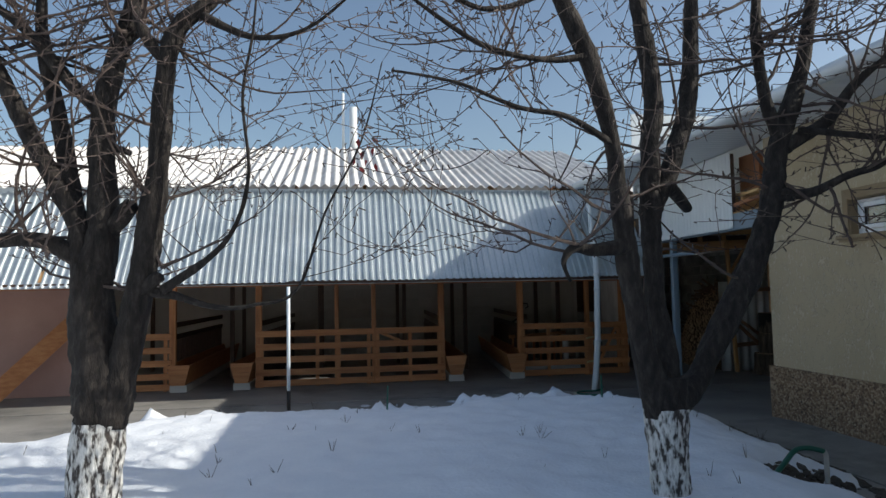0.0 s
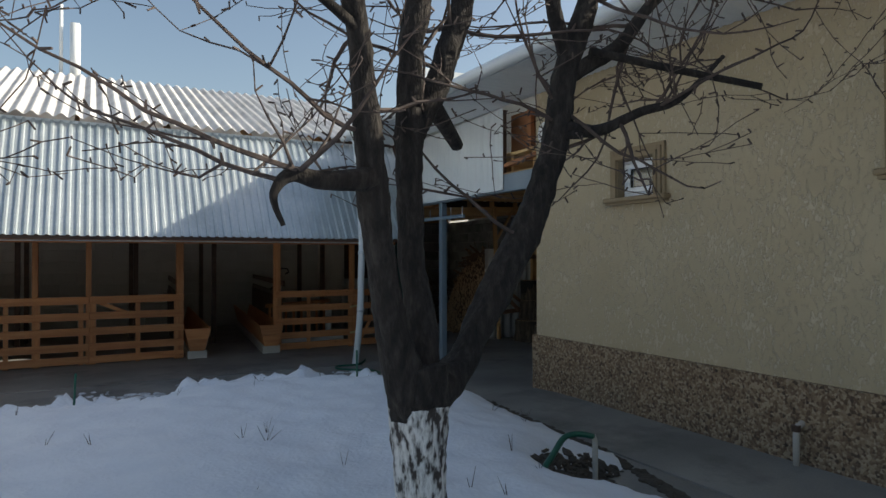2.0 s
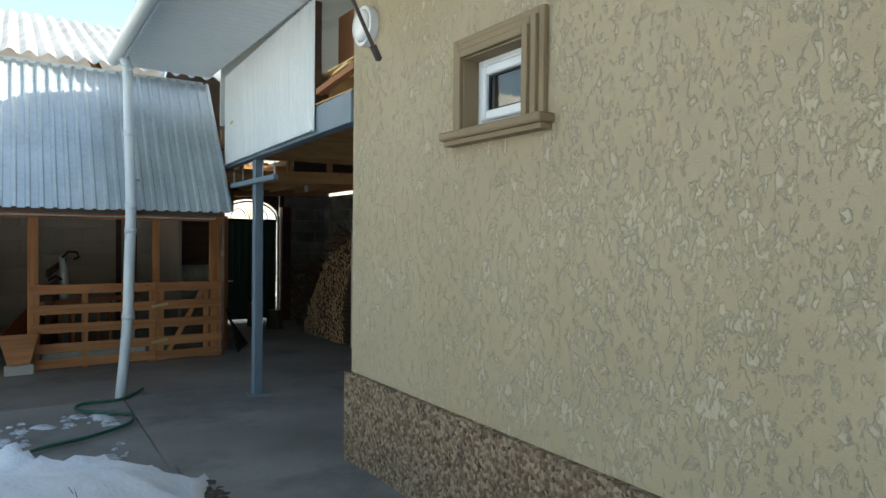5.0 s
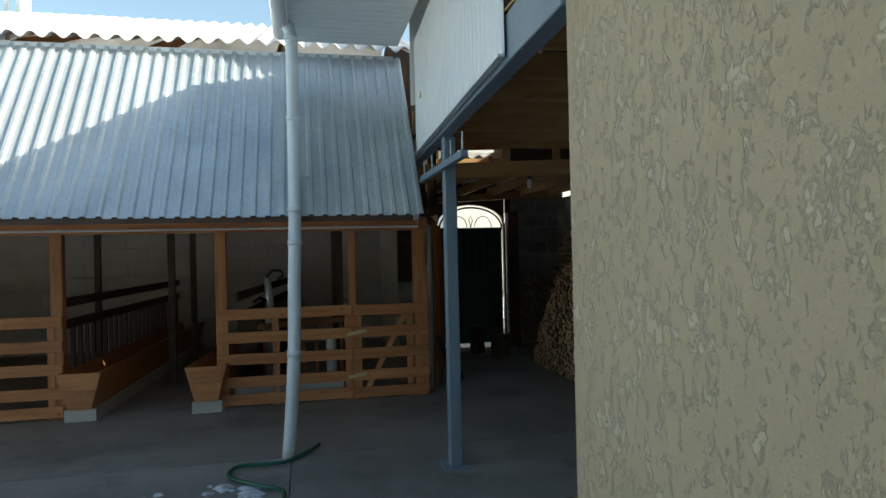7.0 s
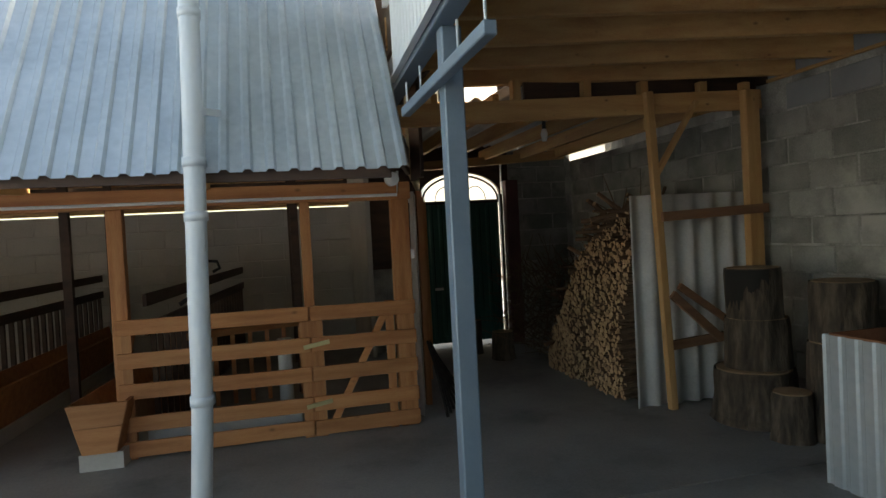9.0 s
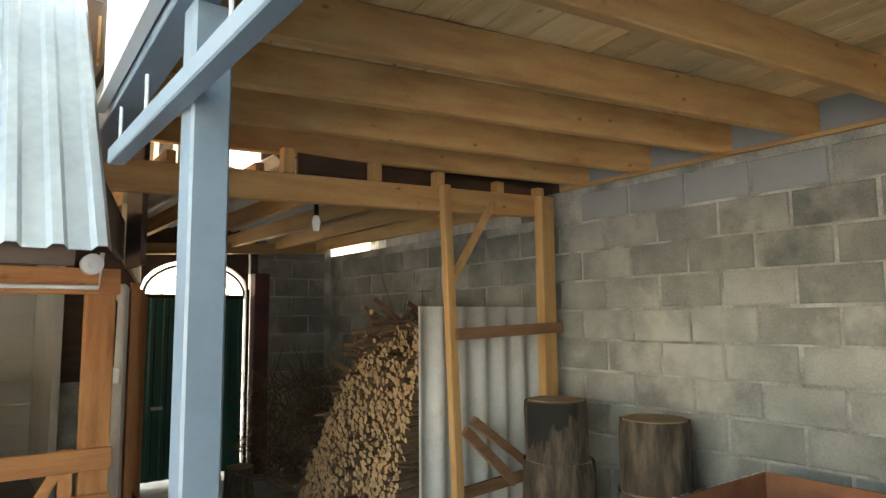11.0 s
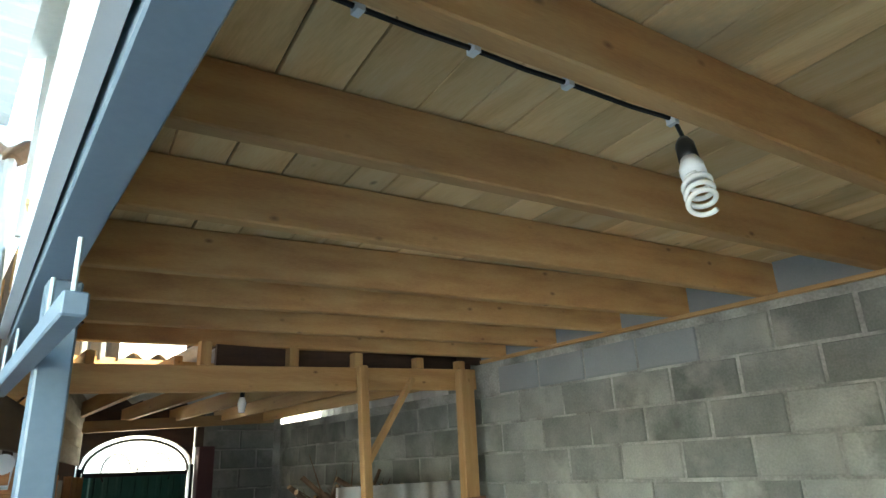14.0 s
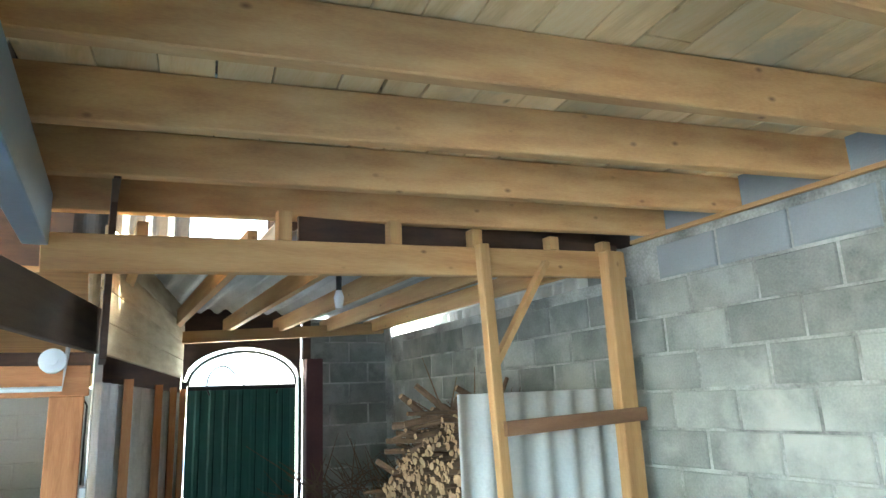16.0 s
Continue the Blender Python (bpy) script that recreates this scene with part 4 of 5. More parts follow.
# watering point in the snow
wp = thing("garden_tap", "bent dark green hose and post in a bare patch", "tap")
part("post", tube([(2.90, 3.70, 0.1), (2.90, 3.70, 0.42), (2.885, 3.70, 0.45)], 0.016, 8), M_CONC2, wp)
part("hose", tube([tuple(p) for p in smooth_line([(2.18, 3.48, 0.27), (2.36, 3.56, 0.31), (2.56, 3.66, 0.39), (2.70, 3.73, 0.455), (2.80, 3.73, 0.465), (2.89, 3.70, 0.445)], 4)], 0.017, 8), M_HOSE, wp, smooth=True)
bm = bmesh.new()
re_ = random.Random(3)
for k in range(900):
    a, r = re_.uniform(0, 6.28), 0.46 * re_.random() ** 0.6
    x, y = 3.03 + r * math.cos(a) * 1.1, 3.68 + r * math.sin(a) * 0.8
    s = re_.uniform(0.01, 0.04)
    bmesh.ops.create_icosphere(bm, subdivisions=1, radius=s, matrix=pose(x, y, snow_height(x, y) + s * 0.15, re_.uniform(0, 30), re_.uniform(0, 30), re_.uniform(0, 360)) @ Matrix.Diagonal((1.4, 0.9, 0.4, 1)))
for k in range(700):
    y = re_.uniform(2.2, 6.6)
    x = snow_edge_x(y) + re_.uniform(-0.02, 0.07)
    q = re_.uniform(0.008, 0.026)
    bmesh.ops.create_icosphere(bm, subdivisions=1, radius=q, matrix=pose(x, y, path_z(y) - 0.006 + q * 0.1, 0, 0, re_.uniform(0, 360)) @ Matrix.Diagonal((1.3, 1.7, 0.6, 1)))
for v in bm.verts:
    v.co += Vector((noise.noise(v.co * 40), noise.noise(v.co * 41 + Vector((5, 0, 0))), noise.noise(v.co * 39))) * 0.012
tagged(part("bare_soil", bm, M_EARTH), "dark wet soil and dead leaves where snow melted", "soil", kind="stuff")
bm = bmesh.new()
for k in range(80):
    x, y = re_.uniform(-3.5, 3.2), re_.uniform(2.2, 7.2)
    if x > snow_edge_x(y) - 0.1:
        continue
    z = snow_height(x, y)
    for q in range(re_.randint(1, 4)):
        d = Vector((re_.gauss(0, 0.03), re_.gauss(0, 0.03), re_.uniform(0.02, 0.09)))
        tube([(x, y, z - 0.02), Vector((x, y, z)) + d], [0.0025, 0.001], 3, bm)
tagged(part("dry_stalks", bm, M_TWIG), "sparse dry stalks poking through the snow", "grass", kind="stuff")

# ---- house fittings ----
wl = thing("wall_lamp", "round white bulkhead lamp high on the plaster wall", "wall lamp")
part("rim", tube([(HX - 0.002, 6.19, 2.73), (HX - 0.05, 6.19, 2.73)], 0.115, 28), M_PVC, wl)
part("diffuser", tube([(HX - 0.05, 6.19, 2.73), (HX - 0.075, 6.19, 2.73), (HX - 0.085, 6.19, 2.73)], [0.095, 0.085, 0.04], 28), M_LAMPGLASS, wl, smooth=True)
vp = thing("vent_pipe", "short capped grey pipe out of the plinth", "pipe")
part("pipe", tube([(HX - 0.10, 3.48, 0.10), (HX - 0.10, 3.48, 0.31), (HX - 0.09, 3.48, 0.355), (HX - 0.03, 3.48, 0.375)], 0.021, 12), M_CONC2, vp, smooth=True)
part("cap", tube([(HX - 0.10, 3.48, 0.33), (HX - 0.10, 3.48, 0.37)], 0.029, 12), M_DARKWOOD, vp)

# ---- ceiling lamp ----
cl = thing("pendant_bulb", "spiral energy-saving bulb hanging from a black socket", "light bulb")
clip_at = Vector((5.70, 7.538, 2.452))
top = Vector((5.655, 7.50, 2.365))
part("cord", tube([clip_at, clip_at + Vector((-0.01, -0.02, -0.06)), top], 0.005, 6), M_IRON, cl)
axis = (Vector((5.565, 7.43, 2.145)) - top).normalized()
part("socket", tube([top, top + axis * 0.02, top + axis * 0.075], [0.014, 0.021, 0.022], 14), M_BLACKPL, cl, smooth=True)
part("base", tube([top + axis * 0.075, top + axis * 0.10, top + axis * 0.125], [0.02, 0.027, 0.027], 14), M_PVC, cl, smooth=True)
side = axis.orthogonal().normalized()
other = axis.cross(side)
pts = [top + axis * (0.132 + 0.092 * k / 80) + (side * math.cos(k * 0.29) + other * math.sin(k * 0.29)) * (0.012 + 0.016 * min(1.0, k / 14)) for k in range(81)]
part("spiral_tube", tube(pts, 0.0058, 8), M_LAMPGLASS, cl, smooth=True)
cable = thing("lamp_cable", "black lamp cable clipped along a joist", "cable")
part("wire", tube([(4.64, 7.642, 2.46), (4.88, 7.618, 2.447), (5.0, 7.606, 2.444), (5.12, 7.594, 2.446), (5.25, 7.582, 2.443), (5.36, 7.572, 2.447), (5.55, 7.552, 2.444), clip_at], 0.006, 6), M_IRON, cable)
for px, py in ((4.88, 7.618), (5.12, 7.594), (5.36, 7.572), (5.69, 7.539)):
    part("clip", box(px - 0.008, px + 0.008, py - 0.014, py + 0.010, 2.434, 2.458), M_PVC, cable)
b2 = thing("passage_bulb", "small bulb holder under the passage joists", "light bulb")
part("holder", tube([(6.1, 11.2, 2.36), (6.1, 11.2, 2.20)], 0.016, 10), M_BLACKPL, b2)
part("bulb", tube([(6.1, 11.2, 2.20), (6.1, 11.2, 2.16), (6.1, 11.2, 2.10)], [0.018, 0.03, 0.02], 12), M_LAMPGLASS, b2, smooth=True)

# ---- carport contents ----
sl = thing("slate_board", "grey corrugated slate sheet standing upright on the floor", "slate sheet")
part("sheet", profile_sheet(wave(1.04, 0.173, 0.05), 1.6, plane_pose((6.50, 10.63, 0.0), (1, 0, 0), (0, 0, 1)), 0.007), M_SLATE, sl, smooth=True)


def stump(x, y, z, r, h, name="log_section", bark=M_LOGBARK, seed=0, flare=0.1, label="sawn tree trunk section with rough grey bark"):
    s = thing(name, label, "log", "sawn trunk sections")
    rings = [(0, 1 + flare), (0.15, 1 + flare * 0.5), (0.5, 1.0), (0.85, 1.0), (1.0, 0.97)]
    bm = bmesh.new()
    n = 36
    allr = []
    for f, k in rings:
        ring = []
        for i in range(n):
            a = 2 * math.pi * i / n
            rr = r * k * (1 + 0.09 * noise.noise(Vector((math.cos(a) * 1.4 + seed, math.sin(a) * 1.4, f * 0.5))) + 0.05 * noise.noise(Vector((math.cos(a) * 7 + seed, math.sin(a) * 7, f * 2))))
            ring.append(bm.verts.new((x + rr * math.cos(a), y + rr * math.sin(a), z + h * f)))
        allr.append(ring)
    for a, b in zip(allr, allr[1:]):
        for i in range(n):
            bm.faces.new((a[i], a[(i + 1) % n], b[(i + 1) % n], b[i]))
    bm.faces.new(allr[0][::-1])
    part("bark", bm, bark, s)
    bm = bmesh.new()
    ring = [bm.verts.new((x + (v[0] - x) * 0.93, y + (v[1] - y) * 0.93, z + h + 0.004)) for v in [(q.real, q.imag) for q in [complex(x + r * 0.98 * math.cos(2 * math.pi * i / n) * (1 + 0.09 * noise.noise(Vector((math.cos(2 * math.pi * i / n) * 1.4 + seed, math.sin(2 * math.pi * i / n) * 1.4, 0.5)))), y + r * 0.98 * math.sin(2 * math.pi * i / n) * (1 + 0.09 * noise.noise(Vector((math.cos(2 * math.pi * i / n) * 1.4 + seed, math.sin(2 * math.pi * i / n) * 1.4, 0.5))))) for i in range(n)]]]
    low = [bm.verts.new((v.co.x, v.co.y, z + h - 0.01)) for v in ring]
    bm.faces.new(ring)
    for i in range(n):
        bm.faces.new((low[i], low[(i + 1) % n], ring[(i + 1) % n], ring[i]))
    part("cut_face", bm, M_LOGEND, s)
    return s


stump(7.08, 10.06, 0.0, 0.265, 0.36, seed=1, flare=0.12)
stump(7.13, 10.08, 0.364, 0.21, 0.34, seed=2, flare=0.03)
s = stump(7.10, 10.06, 0.708, 0.178, 0.34, seed=3, flare=0.02, label="leaning sawn log, half charred black, atop a stack")
bm = bmesh.new()
ring0, ring1 = [], []
for i in range(41):
    a = math.radians(160 + 100 * i / 40)
    rr = 0.184 * (1 + 0.09 * noise.noise(Vector((math.cos(a) * 1.4 + 3, math.sin(a) * 1.4, 0.3))))
    lo = min(1.03, 0.80 + 0.11 * noise.noise(Vector((i * 0.16, 0, 2.0))) + 0.07 * noise.noise(Vector((i * 0.55, 3.0, 2.0))) + 0.19 * (i / 40) ** 1.6)
    for r_, z_ in ((ring0, lo), (ring1, 1.043)):
        r_.append(bm.verts.new((7.10 + (rr + 0.006) * math.cos(a), 10.06 + (rr + 0.006) * math.sin(a), z_)))
for i in range(40):
    bm.faces.new((ring0[i], ring0[i + 1], ring1[i + 1], ring1[i]))
part("char", bm, M_CHAR, s, "charred black patch on bark")
stump(7.31, 9.54, 0.0, 0.215, 0.60, seed=5, flare=0.08)
stump(7.32, 9.55, 0.604, 0.187, 0.37, seed=6, flare=0.04)
stump(6.98, 9.62, 0.0, 0.12, 0.30, seed=8, flare=0.1, label="short thick log standing before the others")

bin_ = thing("feed_bin", "open galvanised feed bin lined in rust red", "bin")
bx0, bx1, by0, by1, bz = 6.64, 7.42, 8.15, 9.02, 0.775
for p, q, n in (((bx0, by0), (0, 1), by1 - by0), ((bx0, by1), (1, 0), bx1 - bx0), ((bx1, by1), (0, -1), by1 - by0), ((bx1, by0), (-1, 0), bx1 - bx0)):
    part("side_panel", profile_sheet(trapezoid(n, 0.1, 0.01), bz, plane_pose((p[0], p[1], 0.0), (q[0], q[1], 0), (0, 0, 1)), 0.003), M_GALV, bin_)
for q in ((bx0 + 0.02, bx0 + 0.03, by0 + 0.02, by1 - 0.02), (bx1 - 0.03, bx1 - 0.02, by0 + 0.02, by1 - 0.02), (bx0 + 0.03, bx1 - 0.03, by0 + 0.02, by0 + 0.03), (bx0 + 0.03, bx1 - 0.03, by1 - 0.03, by1 - 0.02)):
    part("lining", box(*q, 0.01, bz + 0.006), M_RUST, bin_, "rust red lining")
part("bottom", box(bx0 + 0.03, bx1 - 0.03, by0 + 0.03, by1 - 0.03, 0.01, 0.04), M_RUST, bin_)

# ---- kindling stack and brushwood ----
def stick_mesh(r, l, sides, seed):
    rnd = random.Random(seed)
    bm = bmesh.new()
    a, b = [], []
    for k in range(sides):
        t = 2 * math.pi * k / sides
        q = r * rnd.uniform(0.75, 1.15)
        a.append(bm.verts.new((0, q * math.cos(t), q * math.sin(t))))
        b.append(bm.verts.new((l, q * 0.9 * math.cos(t), q * 0.9 * math.sin(t))))
    for k in range(sides):
        bm.faces.new((a[k], a[(k + 1) % sides], b[(k + 1) % sides], b[k])).material_index = 0
    bm.faces.new(a[::-1]).material_index = 1
    bm.faces.new(b).material_index = 1
    me = bpy.data.meshes.new("stick")
    bmesh.ops.recalc_face_normals(bm, faces=bm.faces[:])
    bm.to_mesh(me)
    bm.free()
    me.materials.append(M_STICK)
    me.materials.append(M_STICKEND)
    return me


sticks = [stick_mesh(random.uniform(0.013, 0.024), random.uniform(0.25, 0.4), random.choice((5, 6, 7)), k) for k in range(10)]
pile = thing("kindling_stack", "head-high stack of short cut kindling sticks", "woodpile")
bm = bmesh.new()


def pile_top(y):
    return float(np.interp(y, [10.7, 10.9, 11.3, 11.55, 11.75, 12.0, 12.3], [1.44, 1.50, 1.44, 1.24, 1.02, 0.55, 0.15]))


def pile_face(y, z):
    return float(np.interp(z, [0, 0.5, 1.1, 1.5], [6.50, 6.46, 6.58, 6.85])) + 0.05 * max(0, y - 11.5) + 0.07 * noise.noise(Vector((y * 3, z * 3, 0.5)))


core = [(y, z) for y in np.arange(10.72, 12.2, 0.12) for z in (0.0,)]
for y, z in core:
    t = pile_top(y) - 0.06
    box(pile_face(y, 0.2) + 0.16, 7.6, y, y + 0.12, 0.0, t * 0.55, bm)
    box(pile_face(y, t) + 0.20, 7.6, y, y + 0.12, t * 0.55, t, bm)
part("core", bm, M_STICK, pile)
rp = random.Random(21)
made = 0
rest = []
for k in range(2600):
    y = 10.78 + 1.5 * rp.random() ** 1.1
    z = 0.02 + (pile_top(y) - 0.02) * rp.random()
    m = pose(pile_face(y, z) + rp.uniform(-0.025, 0.025), y, z, rp.uniform(0, 360), rp.gauss(0, 6), 8 + (max(-10, rp.gauss(0, 8)) if y < 10.95 else rp.gauss(0, 10)))
    me = rp.choice(sticks)
    if made < 290 and y < 11.6:
        o = new("stick", me)
        o.parent = pile
        o.matrix_local = m
        made += 1
    else:
        rest.append((me, m))
for k in range(420):
    y = rp.uniform(11.1, 12.2)
    rest.append((rp.choice(sticks), pose(rp.uniform(6.75, 7.4), y, pile_top(y) + rp.uniform(-0.04, 0.05), rp.uniform(0, 360), rp.gauss(0, 22), rp.uniform(0, 360))))
verts, faces, mats = [], [], []
for me, m in rest:
    n0 = len(verts)
    verts += [tuple(m @ v.co) for v in me.vertices]
    for p in me.polygons:
        faces.append([n0 + i for i in p.vertices])
        mats.append(p.material_index)
me = bpy.data.meshes.new("kindling_rest")
me.from_pydata(verts, [], faces)
me.polygons.foreach_set("material_index", mats)
me.materials.append(M_STICK)
me.materials.append(M_STICKEND)
loose = tagged(new("kindling_rest", me), kind="stuff")
loose.parent = pile
bm = bmesh.new()
for k in range(420):
    y, x = rp.uniform(12.5, 13.6), rp.uniform(6.45, 7.5)
    z = rp.uniform(0.0, 0.95)
    d = Vector((rp.gauss(-0.35, 0.5), rp.gauss(-0.35, 0.5), rp.gauss(0.35, 0.4))).normalized() * rp.uniform(0.25, 0.6)
    p = Vector((x, y, z))
    tube([p, p + d * 0.5 + Vector((0, 0, rp.gauss(0, 0.02))), p + d], [0.006, 0.005, 0.002], 4, bm)
for k in range(60):
    y, x = rp.uniform(11.15, 11.9), rp.uniform(6.7, 7.3)
    d = Vector((rp.gauss(0, 0.5), rp.gauss(0, 0.5), rp.gauss(0.3, 0.3))).normalized() * rp.uniform(0.2, 0.45)
    p = Vector((x, y, pile_top(y)))
    tube([p, p + d * 0.5, p + d], [0.006, 0.005, 0.002], 4, bm)
tagged(part("brushwood", bm, M_STICK), "heap of dry brown brushwood beside the stack", "brushwood", kind="stuff")
for x, y, r, h in ((6.25, 12.9, 0.12, 0.30), (6.05, 13.35, 0.10, 0.38)):
    stump(x, y, 0.0, r, h, seed=x, label="small stump standing before the gate")
lean = thing("leaning_sticks", "few bent sticks leaning by the shed corner", "sticks")
for k in range(7):
    part("stick", tube([(5.12 + 0.05 * k, 11.0 + 0.1 * k, 0.0), (5.08 + 0.03 * k, 11.1 + 0.12 * k, 0.3), (5.06, 11.2 + 0.12 * k, 0.5 + 0.04 * k)], 0.012, 6), M_BARK, lean)

# ---- inside the stalls ----
pv = thing("drain_pipe", "white plastic pipe standing in the stall", "pipe")
part("pipe", tube([(3.95, 11.6, 0.0), (3.95, 11.6, 0.62)], 0.055, 14), M_PVC, pv, smooth=True)
tr = thing("water_trough", "long pale metal water trough behind the fence", "trough")
part("front", box(3.0, 4.05, 11.12, 11.135, 0.0, 0.16), M_WHITE, tr)
part("rear", box(3.0, 4.05, 11.40, 11.415, 0.0, 0.16), M_WHITE, tr)
part("bottom", box(3.0, 4.05, 11.137, 11.398, 0.0, 0.02), M_WHITE, tr)
inr = thing("stall_partition", "low wooden slatted partition inside the stall", "fence")
part("rail", bar((3.0, 12.1, 0.62), (4.2, 12.3, 0.66), 0.04, 0.06), M_FENCE, inr)
for k in range(8):
    part("slat", box(3.08 + 0.145 * k - 0.018, 3.08 + 0.145 * k + 0.018, 12.12 + 0.022 * k, 12.15 + 0.022 * k, 0.0, 0.62), M_FENCE, inr)
hp = thing("hand_pump", "grey iron hand pump with a curved handle", "pump")
part("body", tube([(3.28, 12.3, 0.0), (3.28, 12.3, 0.8), (3.27, 12.3, 1.05), (3.25, 12.3, 1.2)], [0.06, 0.055, 0.045, 0.03], 10), M_GALV, hp, smooth=True)
part("handle", tube([(3.25, 12.28, 1.18), (3.32, 12.27, 1.26), (3.42, 12.26, 1.25), (3.44, 12.26, 1.19), (3.38, 12.26, 1.16)], 0.015, 8), M_IRON, hp, smooth=True)
part("spout", tube([(3.26, 12.28, 0.9), (3.18, 12.22, 0.95), (3.1, 12.2, 0.9)], 0.02, 8), M_IRON, hp, smooth=True)

# ---- on and above the roofs ----
ch = thing("flue_pipe", "pale metal flue pipe above the slate roof", "chimney")
part("pipe", tube([(0.1, 14.1, 4.3), (0.1, 14.1, 5.62)], 0.085, 14), M_WHITE, ch, smooth=True)
part("pipe", tube([(-0.12, 14.15, 4.3), (-0.12, 14.15, 5.95)], 0.03, 8), M_WHITE, ch, smooth=True)
ch2 = thing("flue_pipe", "short pale flue pipe above the slate roof", "chimney")
part("pipe", tube([(-5.1, 14.1, 4.2), (-5.1, 14.1, 4.95)], 0.07, 12), M_WHITE, ch2, smooth=True)

# ---- trees ----
def crown_twigs(limbs, seed, count, bm, reach=0.8):
    """Side twigs with spurs along the outer parts of the limbs."""
    rnd = random.Random(seed)

    def grow(p, d, length, r, depth):
        n = max(4, int(length / 0.09))
        pts, rad = [p.copy()], [r]
        q = p.copy()
        d = d.normalized()
        for i in range(n):
            d = (d + Vector((rnd.gauss(0, 0.14), rnd.gauss(0, 0.14), rnd.gauss(0.035, 0.12)))).normalized()
            if q.z < 1.75 and d.z < 0.15:
                d = Vector((d.x, d.y, 0.2)).normalized()
            q = q + d * (length / n)
            pts.append(q.copy())
            rad.append(max(0.0022, r * (1 - 0.8 * (i + 1) / n)))
        tube(pts, rad, 5 if r > 0.006 else 4, bm, caps=True)
        for i in range(1, n + 1):
            if rnd.random() < 0.7:
                s = Vector((rnd.gauss(0, 1), rnd.gauss(0, 1), rnd.gauss(0.2, 0.8))).normalized()
                tube([pts[i], pts[i] + s * rnd.uniform(0.015, 0.04)], [rad[i] * 0.8 + 0.002, 0.0038], 4, bm)
        if depth > 0:
            for k in range(int(length * rnd.uniform(3.0, 5.5))):
                i = rnd.randrange(1, n)
                s = Vector((rnd.gauss(0, 1), rnd.gauss(0, 1), rnd.gauss(0.1, 0.7))).normalized()
                grow(pts[i], (d * 0.7 + s).normalized(), length * rnd.uniform(0.3, 0.65), rad[i] * 0.65, depth - 1)

    for k in range(count):
        line = rnd.choice(limbs)
        i = min(len(line) - 1, int(len(line) * (0.35 + 0.65 * rnd.random())))
        p = Vector(line[i][:3])
        r = line[i][3]
        if p.z < 1.55:
            continue
        s = Vector((rnd.gauss(0, 1), rnd.gauss(0, 0.9), rnd.gauss(0.25, 0.6))).normalized()
        grow(p, s, rnd.uniform(0.45, 1.0) * reach, min(0.011, r * 0.45), 2)


def fruit_tree(label, trunk, lime, limbs, stubs, seed, twigs, reach, shift=(0, 0, 0)):
    """trunk, limbs: lines of (x, y, z, radius)."""
    t = thing("fruit_tree", label, "tree", "bare fruit trees in the garden")
    def moved(l):
        return [(p[0] + shift[0], p[1] + shift[1], p[2] + shift[2], *p[3:]) for p in l]
    trunk, limbs, lime = moved(trunk), [moved(l) for l in limbs], lime + shift[2]
    stubs = [(*moved([p, q]), r) for p, q, r in stubs]
    ln = smooth_line(trunk, 10)
    cut = next(i for i, p in enumerate(ln) if p[2] > lime)
    part("limewashed_trunk", tube([tuple(p[:3]) for p in ln[:cut + 1]], [p[3] * 1.01 for p in ln[:cut + 1]], 30, rough=0.14), M_LIME, t, "flaking limewash on the trunk foot", True)
    part("trunk", tube([tuple(p[:3]) for p in ln[cut:]], [p[3] for p in ln[cut:]], 30, rough=0.18), M_BARK, t, smooth=True)
    lines = []
    for l in limbs:
        ln = smooth_line(l, 10)
        lines.append(ln)
        part("limb", tube([tuple(p[:3]) for p in ln], [p[3] for p in ln], 16, rough=0.22), M_BARK, t, smooth=True)
    for p, q, r in stubs:
        part("stub", tube([p, [(a + b) / 2 + 0.01 for a, b in zip(p, q)], q], [r, r * 0.85, r * 0.7], 8, rough=0.2), M_BARK, t, smooth=True)
    bm = bmesh.new()
    crown_twigs(lines, seed, twigs, bm, reach)
    part("crown", bm, M_TWIG, t, "fine bare twigs with buds")
    return t


